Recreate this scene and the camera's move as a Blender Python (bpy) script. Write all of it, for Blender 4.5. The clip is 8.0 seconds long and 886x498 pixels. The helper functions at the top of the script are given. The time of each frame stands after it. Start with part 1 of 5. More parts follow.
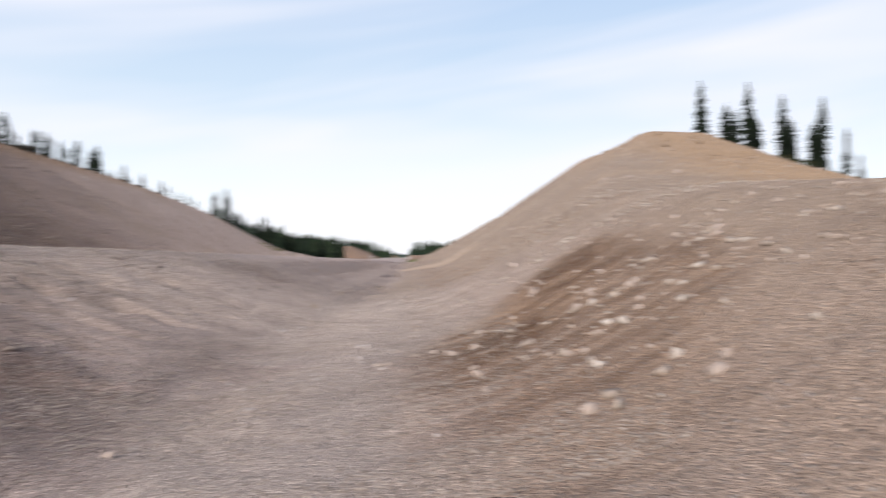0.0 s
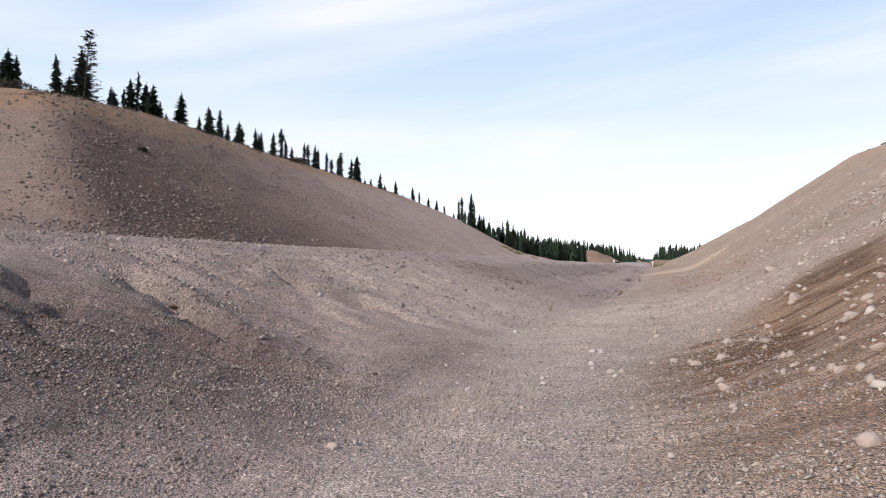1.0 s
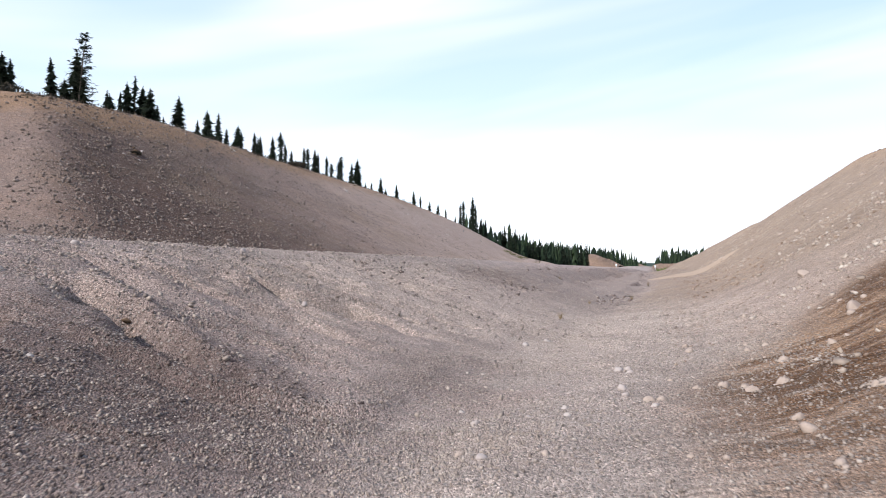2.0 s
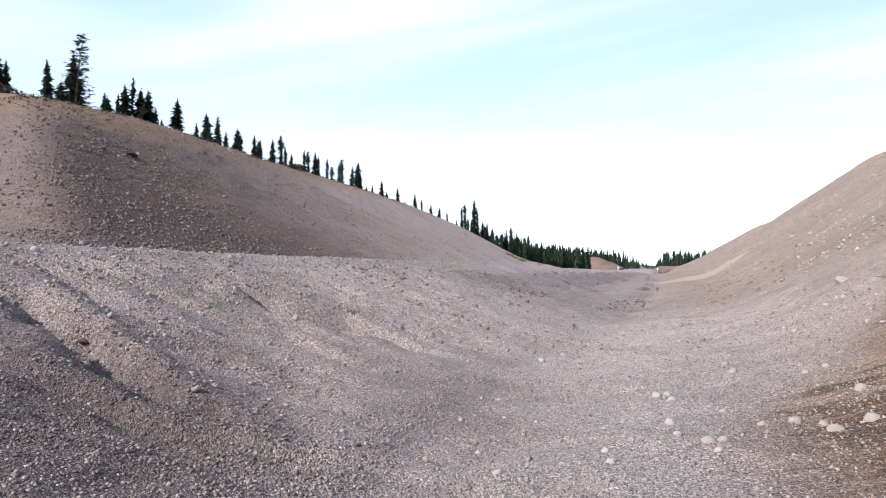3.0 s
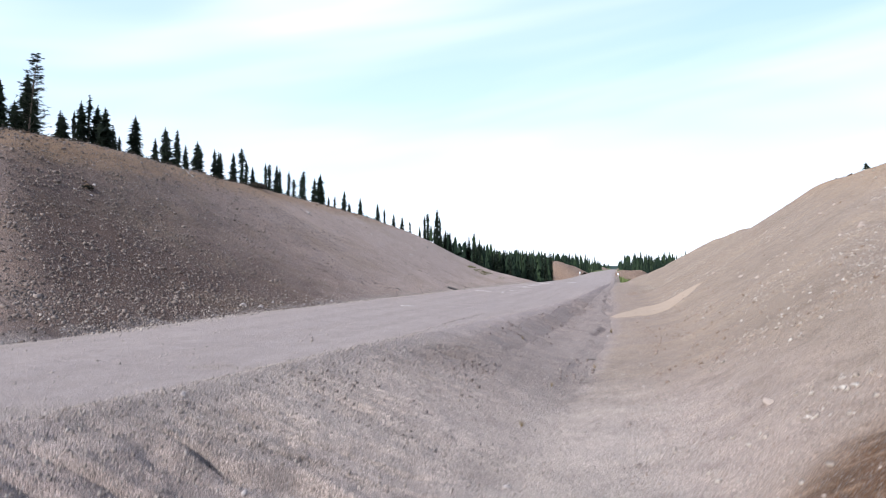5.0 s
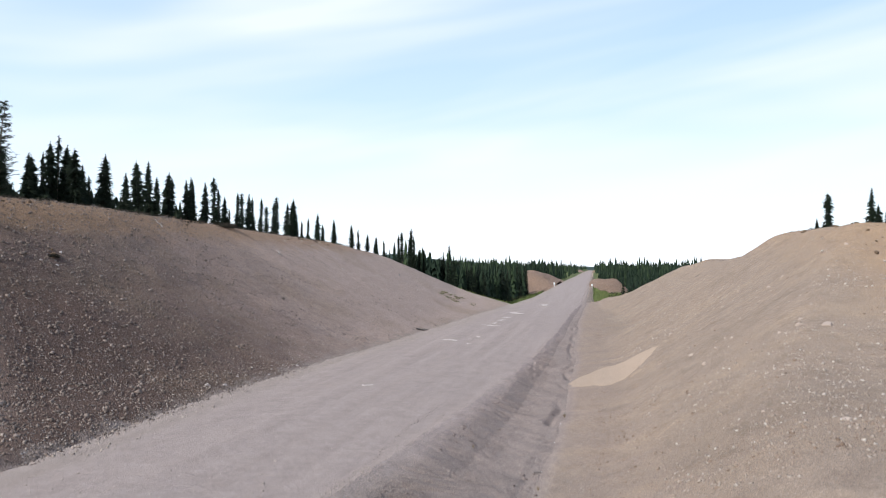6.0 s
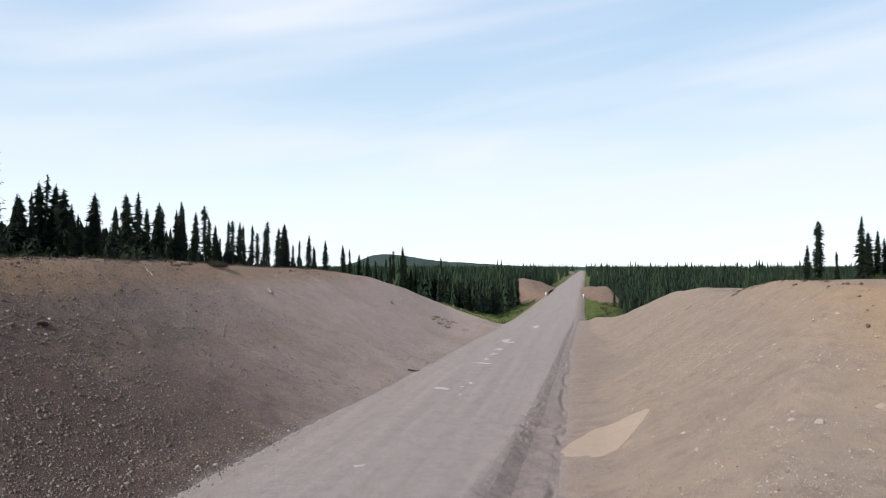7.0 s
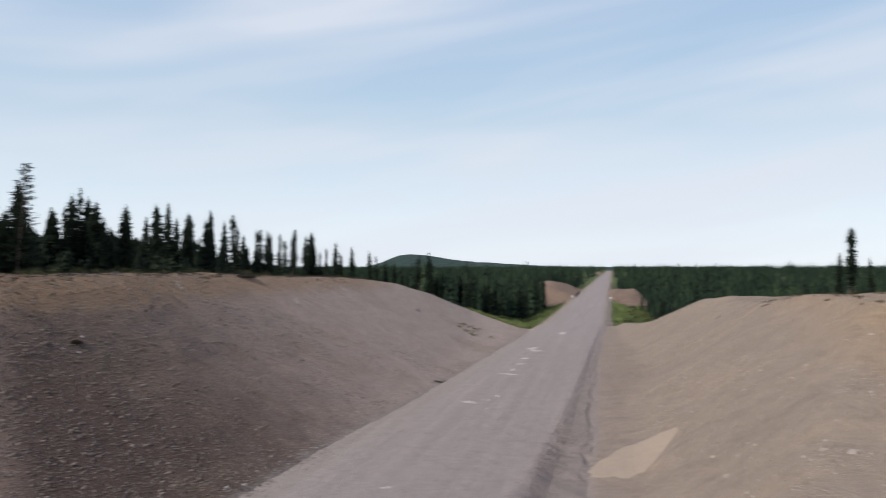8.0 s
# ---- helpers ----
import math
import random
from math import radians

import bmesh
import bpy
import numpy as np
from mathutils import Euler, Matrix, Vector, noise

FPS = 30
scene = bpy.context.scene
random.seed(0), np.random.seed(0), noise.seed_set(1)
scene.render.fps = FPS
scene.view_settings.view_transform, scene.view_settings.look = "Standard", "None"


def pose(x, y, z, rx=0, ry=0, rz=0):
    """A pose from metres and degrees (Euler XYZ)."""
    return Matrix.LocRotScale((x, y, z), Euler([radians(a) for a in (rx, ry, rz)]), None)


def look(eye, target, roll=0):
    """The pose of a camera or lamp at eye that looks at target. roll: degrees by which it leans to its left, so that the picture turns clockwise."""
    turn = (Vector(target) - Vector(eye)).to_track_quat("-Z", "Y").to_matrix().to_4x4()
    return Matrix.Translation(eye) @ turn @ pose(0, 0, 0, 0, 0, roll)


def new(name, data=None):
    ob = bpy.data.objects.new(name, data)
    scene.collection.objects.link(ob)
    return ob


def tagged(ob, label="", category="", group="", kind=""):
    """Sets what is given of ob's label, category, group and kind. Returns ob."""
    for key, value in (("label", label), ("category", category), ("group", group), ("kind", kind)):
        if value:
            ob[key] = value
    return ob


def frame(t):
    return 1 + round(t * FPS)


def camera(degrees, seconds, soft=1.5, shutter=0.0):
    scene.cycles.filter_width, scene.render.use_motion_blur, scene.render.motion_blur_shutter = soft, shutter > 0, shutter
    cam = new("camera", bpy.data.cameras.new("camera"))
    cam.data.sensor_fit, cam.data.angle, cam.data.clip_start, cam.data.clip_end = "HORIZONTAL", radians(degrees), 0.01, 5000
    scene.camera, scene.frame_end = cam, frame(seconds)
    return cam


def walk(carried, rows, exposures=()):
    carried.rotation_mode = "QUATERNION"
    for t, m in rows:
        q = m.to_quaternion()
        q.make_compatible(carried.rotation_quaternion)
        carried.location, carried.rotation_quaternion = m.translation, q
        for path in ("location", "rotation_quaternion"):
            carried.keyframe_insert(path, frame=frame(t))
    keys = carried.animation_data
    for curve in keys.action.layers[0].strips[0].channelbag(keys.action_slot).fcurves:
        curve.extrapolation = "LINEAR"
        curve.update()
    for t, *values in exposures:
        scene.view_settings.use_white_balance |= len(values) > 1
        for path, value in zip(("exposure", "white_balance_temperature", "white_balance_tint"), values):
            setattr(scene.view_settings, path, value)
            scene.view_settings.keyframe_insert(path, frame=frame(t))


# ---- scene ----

# ---- camera: seconds, place, yaw to the left of the road, pitch up, roll ----
PATH = [
    (0.0, -0.555, -1.057, -0.118, -2.73, 0.66, -0.15),
    (0.1, -0.550, -1.030, -0.124, 3.46, 0.69, 0.05),
    (0.2, -0.540, -1.000, -0.130, 8.80, 0.72, 0.25),
    (0.3, -0.530, -0.965, -0.138, 13.25, 0.75, 0.42),
    (0.4, -0.523, -0.935, -0.143, 15.10, 0.77, 0.54),
    (0.5, -0.518, -0.906, -0.147, 15.24, 0.78, 0.58),
    (1.0, -0.503, -0.778, -0.159, 15.32, 0.92, 0.42),
    (1.5, -0.562, -0.481, -0.168, 15.37, 1.11, 0.29),
    (2.0, -0.730, 0.079, -0.160, 15.44, 1.28, 0.17),
    (2.6, -0.920, 0.620, -0.135, 15.50, 1.42, 0.06),
    (3.3, -0.990, 0.795, -0.113, 15.54, 1.56, -0.01),
    (3.5, -0.988, 0.781, -0.115, 15.55, 1.59, -0.05),
    (4.0, -0.987, 0.738, -0.120, 15.49, 1.61, -0.14),
    (4.25, -0.980, 0.722, -0.060, 14.75, 1.61, -0.16),
    (4.5, -0.963, 0.712, 0.146, 13.93, 1.60, -0.15),
    (4.7, -0.940, 0.690, 0.534, 13.44, 1.54, -0.08),
    (5.2, -0.480, 0.260, 1.900, 12.40, 1.50, 0.0),
    (5.8, 0.090, -0.200, 3.726, 11.34, 1.47, 0.02),
    (6.0, 0.095, -0.220, 4.311, 11.15, 1.50, 0.02),
    (6.5, 0.060, -0.180, 5.811, 10.64, 1.48, 0.01),
    (7.0, 0.055, -0.180, 7.294, 10.51, 1.45, 0.0),
    (7.5, 0.055, -0.190, 8.062, 10.36, 1.42, -0.02),
    (7.7, 0.052, -0.200, 8.110, 10.38, 1.43, -0.03),
    (7.9, 0.050, -0.215, 8.131, 10.51, 1.44, -0.04),
    (8.0, 0.050, -0.225, 8.140, 12.47, 1.44, -0.04),
]
cam = camera(60.4, 8.0, 0.9, 0.3)
walk(cam, [(t, pose(x, y, z, 90 + p, 0, yaw) @ pose(0, 0, 0, 0, 0, r)) for t, x, y, z, yaw, p, r in PATH],
     [(0.0, -0.1, 6400, 13), (0.5, -0.16, 6330, 13), (1.0, -0.06, 6310, 13), (1.5, 0.05, 6240, 12), (2.2, 0.2, 6060, 11), (3.3, 0.24, 5740, 11), (4.7, 0.22, 5720, 10), (5.8, 0.05, 5960, 8), (6.5, -0.1, 6060, 8), (7.5, -0.29, 6100, 8), (8.0, -0.44, 6050, 9)])

# ---- sky and sun ----
SUN_ELEV, SUN_AZ = 36.0, 220.0  # degrees; the azimuth turns clockwise from the road's direction
world = bpy.data.worlds.new("sky")
scene.world = world
world.use_nodes = True
wn, wl = world.node_tree.nodes, world.node_tree.links
wn.clear()
w_out, w_bg = wn.new("ShaderNodeOutputWorld"), wn.new("ShaderNodeBackground")
w_sky = wn.new("ShaderNodeTexSky")
w_sky.sky_type, w_sky.sun_disc = "NISHITA", False
w_sky.sun_elevation, w_sky.sun_rotation = radians(SUN_ELEV), radians(SUN_AZ)
w_sky.air_density, w_sky.dust_density, w_sky.ozone_density = 1.0, 1.2, 1.5
w_bg.inputs["Strength"].default_value = 0.142
# thin cirrus, drawn out in long streaks, and a milky veil that thickens to the horizon
w_co = wn.new("ShaderNodeTexCoord")
w_map = wn.new("ShaderNodeMapping")
w_map.vector_type = "TEXTURE"
w_map.inputs["Rotation"].default_value = (0.0, radians(-9), 0.0)
w_map.inputs["Scale"].default_value = (1.0, 1.0, 0.15)
w_noise = wn.new("ShaderNodeTexNoise")
w_noise.inputs["Scale"].default_value, w_noise.inputs["Detail"].default_value = 1.3, 3.0
w_noise.inputs["Roughness"].default_value, w_noise.inputs["Distortion"].default_value = 0.5, 0.4
w_ramp = wn.new("ShaderNodeValToRGB")
w_ramp.color_ramp.elements[0].position, w_ramp.color_ramp.elements[0].color = 0.43, (0, 0, 0, 1)
w_ramp.color_ramp.elements[1].position, w_ramp.color_ramp.elements[1].color = 0.72, (0.8, 0.8, 0.8, 1)
w_sep = wn.new("ShaderNodeSeparateXYZ")
w_veil = wn.new("ShaderNodeValToRGB")
SKY_STOPS = ((0.0, (9.6, 9.7, 9.7)), (0.08, (8.0, 8.6, 9.0)), (0.18, (5.8, 6.9, 7.7)), (0.33, (4.4, 5.65, 7.2)), (0.6, (1.5, 2.4, 4.2)), (1.0, (0.9, 1.6, 3.2)))
while len(w_veil.color_ramp.elements) < len(SKY_STOPS):
    w_veil.color_ramp.elements.new(0.5)
for stop, (at_, colour) in zip(w_veil.color_ramp.elements, SKY_STOPS):
    stop.position, stop.color = at_, (*colour, 1)
w_base = wn.new("ShaderNodeMix")
w_base.data_type = "RGBA"
w_base.inputs["Factor"].default_value = 0.85
w_mix = wn.new("ShaderNodeMix")
w_mix.data_type = "RGBA"
w_mix.inputs["B"].default_value = (7.5, 7.5, 7.8, 1)
wl.new(w_co.outputs["Generated"], w_map.inputs["Vector"])
wl.new(w_map.outputs["Vector"], w_noise.inputs["Vector"])
wl.new(w_noise.outputs["Fac"], w_ramp.inputs["Fac"])
wl.new(w_co.outputs["Generated"], w_sep.inputs["Vector"])
wl.new(w_sep.outputs["Z"], w_veil.inputs["Fac"])
wl.new(w_sky.outputs["Color"], w_base.inputs["A"])
wl.new(w_veil.outputs["Color"], w_base.inputs["B"])
wl.new(w_ramp.outputs["Color"], w_mix.inputs["Factor"])
wl.new(w_base.outputs["Result"], w_mix.inputs["A"])
wl.new(w_mix.outputs["Result"], w_bg.inputs["Color"])
wl.new(w_bg.outputs["Background"], w_out.inputs["Surface"])

sun_data = bpy.data.lights.new("sun", "SUN")
sun_data.energy, sun_data.angle, sun_data.color = 5.0, radians(1.0), (1.0, 0.93, 0.84)
sun = new("sun", sun_data)
az, el = radians(SUN_AZ), radians(SUN_ELEV)
sun_dir = Vector((math.sin(az) * math.cos(el), math.cos(az) * math.cos(el), math.sin(el)))
sun.matrix_world = look(sun_dir * 200, (0, 0, 0))


# ---- materials ----
def nodes_of(mat):
    mat.use_nodes = True
    return mat.node_tree.nodes, mat.node_tree.links, mat.node_tree.nodes["Principled BSDF"]


def noise_node(nt, links, co, scale, detail=4.0, rough=0.6):
    n = nt.new("ShaderNodeTexNoise")
    n.inputs["Scale"].default_value, n.inputs["Detail"].default_value, n.inputs["Roughness"].default_value = scale, detail, rough
    links.new(co, n.inputs["Vector"])
    return n.outputs["Fac"]


def ramp(nt, links, fac, stops):
    r = nt.new("ShaderNodeValToRGB")
    el_ = r.color_ramp.elements
    while len(el_) < len(stops):
        el_.new(0.5)
    for e, (p, c) in zip(el_, stops):
        e.position, e.color = p, (*c, 1) if len(c) == 3 else c
    links.new(fac, r.inputs["Fac"])
    return r.outputs["Color"]


def mix(nt, links, fac, a, b, mode="MIX"):
    m = nt.new("ShaderNodeMix")
    m.data_type, m.blend_type = "RGBA", mode
    for socket, v in (("Factor", fac), ("A", a), ("B", b)):
        if isinstance(v, (int, float)):
            m.inputs[socket].default_value = v
        elif isinstance(v, tuple):
            m.inputs[socket].default_value = (*v, 1)
        else:
            links.new(v, m.inputs[socket])
    return m.outputs["Result"]


def blend(nt, links, value, lo, hi):
    """0 to 1, smoothly, as the value goes from lo to hi."""
    m = nt.new("ShaderNodeMapRange")
    m.interpolation_type = "SMOOTHSTEP"
    for socket, v in (("From Min", lo), ("From Max", hi)):
        m.inputs[socket].default_value = v
    links.new(value, m.inputs["Value"])
    return m.outputs["Result"]


def calc(nt, links, op, a, b):
    m = nt.new("ShaderNodeMath")
    m.operation = op
    for i, v in enumerate((a, b)):
        if isinstance(v, (int, float)):
            m.inputs[i].default_value = v
        else:
            links.new(v, m.inputs[i])
    return m.outputs[0]


def gravel(name, dark, light, tint, pebble=(0.44, 0.39, 0.355), size=1.0, pebbles=0.5, soil=None, grit=0.6, cover=0.75, calm=None):
    """Sandy gravel: fines that vary in broad patches, a speckle of small pebbles, and relief."""
    mat = bpy.data.materials.new(name)
    nt, links, bsdf = nodes_of(mat)
    co = nt.new("ShaderNodeNewGeometry").outputs["Position"]
    broad = noise_node(nt, links, co, 0.45, 5, 0.6)
    mid = noise_node(nt, links, co, 3.0, 7, 0.72)
    fine = noise_node(nt, links, co, 55.0 / size, 5, 0.8)
    col = ramp(nt, links, mid, [(0.3, dark), (0.7, light)])
    col = mix(nt, links, ramp(nt, links, broad, [(0.42, (0, 0, 0)), (0.66, (0.75, 0.75, 0.75))]), col, tint)
    if soil:
        col = soil(nt, links, co, col)
    mottle = noise_node(nt, links, co, 1.3, 8, 0.72)
    col = mix(nt, links, 0.8 * grit, col, ramp(nt, links, mottle, [(0.3, (0.6, 0.58, 0.57)), (0.47, (0.97, 0.97, 0.97)), (0.58, (1.06, 1.06, 1.05)), (0.75, (1.45, 1.45, 1.45))]), "MULTIPLY")
    col = mix(nt, links, grit, col, ramp(nt, links, fine, [(0.3, (0.3, 0.28, 0.28)), (0.5, (0.8, 0.8, 0.8)), (0.7, (1.25, 1.25, 1.25))]), "MULTIPLY")
    grains = nt.new("ShaderNodeTexVoronoi")
    grains.inputs["Scale"].default_value = 95.0 / size
    links.new(co, grains.inputs["Vector"])
    split = nt.new("ShaderNodeSeparateColor")
    links.new(grains.outputs["Color"], split.inputs["Color"])
    col = mix(nt, links, grit, col, ramp(nt, links, split.outputs["Red"], [(0.0, (0.5, 0.49, 0.48)), (0.5, (1.0, 1.0, 1.0)), (0.85, (1.25, 1.25, 1.25)), (1.0, (1.8, 1.8, 1.8))]), "MULTIPLY")
    grain_height = calc(nt, links, "SUBTRACT", 1.0, grains.outputs["Distance"])
    heights = []
    for sc, amount in ((75.0 / size, 0.32), (30.0 / size, 0.22)):
        v = nt.new("ShaderNodeTexVoronoi")
        v.inputs["Scale"].default_value = sc
        links.new(co, v.inputs["Vector"])
        inside = ramp(nt, links, v.outputs["Distance"], [(0.22, (1, 1, 1)), (0.42, (0, 0, 0))])
        sep = nt.new("ShaderNodeSeparateColor")
        links.new(v.outputs["Color"], sep.inputs["Color"])
        edge_at = max(0.03, 1 - amount * pebbles * 2)
        pick = ramp(nt, links, sep.outputs["Red"], [(edge_at - 0.02, (0, 0, 0)), (edge_at + 0.02, (1, 1, 1))])
        mask = mix(nt, links, 1.0, inside, pick, "MULTIPLY")
        shade = mix(nt, links, sep.outputs["Green"], tuple(c * 0.33 for c in pebble), tuple(c * 1.15 for c in pebble))
        col = mix(nt, links, calc(nt, links, "MULTIPLY", mask, cover), col, shade)
        heights.append(mask)
    links.new(col, bsdf.inputs["Base Color"])
    bsdf.inputs["Roughness"].default_value = 0.95
    bsdf.inputs["Specular IOR Level"].default_value = 0.15
    last = None
    for h, strength, dist in ((mid, 0.4, 0.08), (fine, 0.6, 0.02 * size), (grain_height, 0.9 * grit, 0.019 * size), (heights[0], 0.8, 0.012 * size), (heights[1], 0.8, 0.024 * size)):
        b = nt.new("ShaderNodeBump")
        b.inputs["Strength"].default_value, b.inputs["Distance"].default_value = strength, dist
        if calm:
            links.new(calc(nt, links, "MULTIPLY", calm(nt, links, co), strength), b.inputs["Strength"])
        links.new(h, b.inputs["Height"])
        if last:
            links.new(last, b.inputs["Normal"])
        last = b.outputs["Normal"]
    links.new(last, bsdf.inputs["Normal"])
    return mat


def graded(nt, links, co):
    """Full relief where the ground is raw and stony, little where it was graded smooth farther along."""
    sep = nt.new("ShaderNodeSeparateXYZ")
    links.new(co, sep.inputs["Vector"])
    return calc(nt, links, "SUBTRACT", 1.0, calc(nt, links, "MULTIPLY", blend(nt, links, sep.outputs["Y"], 9.0, 24.0), 0.75))


def past(nt, line):
    """Metres east of the foot of the western cut, of the road's shoulder or of the ditch."""
    a = nt.new("ShaderNodeAttribute")
    a.attribute_name = "past_" + line
    return a.outputs["Fac"]


def foot_gravel(nt, links, co, col):
    """Washed pale gravel along the foot of the western cut, thinning out over the road."""
    ragged = calc(nt, links, "MULTIPLY", calc(nt, links, "SUBTRACT", noise_node(nt, links, co, 0.8, 6, 0.7), 0.5), 2.4)
    d = calc(nt, links, "ADD", past(nt, "toe"), ragged)
    band = calc(nt, links, "MULTIPLY", blend(nt, links, d, -0.6, 0.3), calc(nt, links, "SUBTRACT", 1.0, blend(nt, links, d, 0.5, 2.2)))
    return mix(nt, links, calc(nt, links, "MULTIPLY", band, 0.85), col, (0.36, 0.295, 0.255))


def valley_soil(nt, links, co, col):
    """Sand along the road's edges, mottled growth beyond."""
    ragged = calc(nt, links, "MULTIPLY", calc(nt, links, "SUBTRACT", noise_node(nt, links, co, 0.35, 4, 0.6), 0.5), 2.0)
    east = calc(nt, links, "SUBTRACT", 1.0, blend(nt, links, calc(nt, links, "ADD", past(nt, "edge"), ragged), 1.6, 2.6))
    west = blend(nt, links, calc(nt, links, "ADD", past(nt, "toe"), ragged), -2.4, -1.4)
    return mix(nt, links, calc(nt, links, "MULTIPLY", east, west), col, (0.40, 0.312, 0.25))


def cut_soils(nt, links, co, col):
    """Grey gravel in the ditch, tan sand up the eastern cut, a damp brown seep on its foot, a yellow layer under the crest."""
    sep = nt.new("ShaderNodeSeparateXYZ")
    links.new(co, sep.inputs["Vector"])
    x, y, z = sep.outputs["X"], sep.outputs["Y"], sep.outputs["Z"]
    wob = calc(nt, links, "MULTIPLY", calc(nt, links, "SUBTRACT", noise_node(nt, links, co, 0.9, 5, 0.65), 0.5), 3.0)
    xw = calc(nt, links, "ADD", x, wob)
    col = mix(nt, links, calc(nt, links, "MULTIPLY", blend(nt, links, xw, -0.6, 2.6), 0.85), col, (0.48, 0.366, 0.274))
    grey = calc(nt, links, "MULTIPLY", blend(nt, links, xw, -2.6, -1.5), calc(nt, links, "SUBTRACT", 1.0, blend(nt, links, xw, -0.7, 0.5)))
    grey = calc(nt, links, "MULTIPLY", grey, calc(nt, links, "SUBTRACT", 1.0, blend(nt, links, y, 12.0, 30.0)))
    col = mix(nt, links, calc(nt, links, "MULTIPLY", grey, 0.8), col, (0.51, 0.425, 0.37))
    # the verge nearby: pinkish brown fines in soft lobes
    lobes = noise_node(nt, links, co, 1.1, 4, 0.55)
    fines = ramp(nt, links, lobes, [(0.36, (0.30, 0.232, 0.203)), (0.5, (0.395, 0.308, 0.27)), (0.62, (0.48, 0.378, 0.33))])
    near_verge = calc(nt, links, "MULTIPLY", calc(nt, links, "SUBTRACT", 1.0, blend(nt, links, xw, -2.4, -1.2)), calc(nt, links, "SUBTRACT", 1.0, blend(nt, links, y, 7.0, 13.0)))
    col = mix(nt, links, calc(nt, links, "MULTIPLY", near_verge, 0.8), col, fines)
    # brighter light a little farther on, put into the colour
    brighter = calc(nt, links, "MULTIPLY", blend(nt, links, calc(nt, links, "ADD", y, wob), 4.5, 9.0), calc(nt, links, "SUBTRACT", 1.0, blend(nt, links, y, 12.0, 22.0)))
    brighter = calc(nt, links, "MULTIPLY", brighter, calc(nt, links, "SUBTRACT", 1.0, blend(nt, links, past(nt, "ditch"), 1.0, 4.0)))
    col = mix(nt, links, calc(nt, links, "MULTIPLY", brighter, 0.72), col, (0.63, 0.512, 0.432))
    # farther along: broad soft streaks down the fall of the slope, some browner, some paler
    fall = nt.new("ShaderNodeMapping")
    fall.inputs["Rotation"].default_value = (0, 0, radians(14))
    fall.inputs["Scale"].default_value = (0.09, 0.55, 0.3)
    links.new(co, fall.inputs["Vector"])
    swathe = noise_node(nt, links, fall.outputs["Vector"], 1.0, 2, 0.5)
    on_slope = calc(nt, links, "MULTIPLY", blend(nt, links, y, 10.0, 18.0), blend(nt, links, past(nt, "ditch"), -0.3, 0.5))
    tone = ramp(nt, links, swathe, [(0.3, (0.226, 0.166, 0.12)), (0.45, (0.265, 0.197, 0.145)), (0.58, (0.28, 0.205, 0.144)), (0.7, (0.312, 0.226, 0.153))])
    col = mix(nt, links, calc(nt, links, "MULTIPLY", on_slope, 0.8), col, tone)
    # streaks that run slantwise down the slope
    turn = nt.new("ShaderNodeMapping")
    turn.inputs["Rotation"].default_value = (0, 0, radians(-50))
    turn.inputs["Scale"].default_value = (1.3, 6.5, 2.0)
    links.new(co, turn.inputs["Vector"])
    streak = noise_node(nt, links, turn.outputs["Vector"], 1.0, 5, 0.7)
    patch = noise_node(nt, links, co, 0.8, 3, 0.5)
    across = calc(nt, links, "SUBTRACT", calc(nt, links, "MULTIPLY", x, 0.835), calc(nt, links, "MULTIPLY", y, 0.55))
    across = calc(nt, links, "ADD", across, calc(nt, links, "MULTIPLY", wob, 0.25))  # distance from the seep's upper edge, less 2.6
    wet = calc(nt, links, "MULTIPLY", blend(nt, links, across, -3.6, -2.9), calc(nt, links, "SUBTRACT", 1.0, calc(nt, links, "MULTIPLY", blend(nt, links, across, -2.2, -1.4), 0.45)))
    wet = calc(nt, links, "MULTIPLY", wet, calc(nt, links, "SUBTRACT", 1.0, blend(nt, links, across, -0.9, -0.2)))
    wet = calc(nt, links, "MULTIPLY", wet, calc(nt, links, "SUBTRACT", 1.0, blend(nt, links, calc(nt, links, "ADD", y, wob), 6.2, 8.4)))
    wet = calc(nt, links, "MULTIPLY", wet, calc(nt, links, "SUBTRACT", 1.0, blend(nt, links, calc(nt, links, "ADD", x, calc(nt, links, "MULTIPLY", wob, 0.35)), 1.15, 1.8)))
    wet = calc(nt, links, "MULTIPLY", wet, blend(nt, links, x, -0.9, 0.1))
    amount = calc(nt, links, "MULTIPLY", wet, blend(nt, links, calc(nt, links, "ADD", streak, calc(nt, links, "MULTIPLY", patch, 0.6)), 0.72, 0.84))
    loam = calc(nt, links, "MULTIPLY", blend(nt, links, across, -4.6, -3.0), calc(nt, links, "SUBTRACT", 1.0, blend(nt, links, calc(nt, links, "ADD", y, wob), 5.5, 9.5)))
    loam = calc(nt, links, "MULTIPLY", loam, blend(nt, links, x, -0.7, 0.5))
    col = mix(nt, links, calc(nt, links, "MULTIPLY", loam, 0.6), col, (0.46, 0.335, 0.24))
    col = mix(nt, links, calc(nt, links, "MULTIPLY", wet, 0.75), col, (0.37, 0.225, 0.13))
    col = mix(nt, links, calc(nt, links, "MULTIPLY", amount, 0.86), col, (0.145, 0.07, 0.032))
    # thin dark streaks, partly the shade of small ridges put into the colour
    few = blend(nt, links, calc(nt, links, "ADD", streak, calc(nt, links, "MULTIPLY", patch, 0.5)), 0.80, 0.9)
    col = mix(nt, links, calc(nt, links, "MULTIPLY", calc(nt, links, "MULTIPLY", few, wet), 0.5), col, (0.13, 0.085, 0.055))
    # dark gravel low on the verge, with the shade between its stones painted in
    spill = nt.new("ShaderNodeVectorMath")
    spill.operation = "DISTANCE"
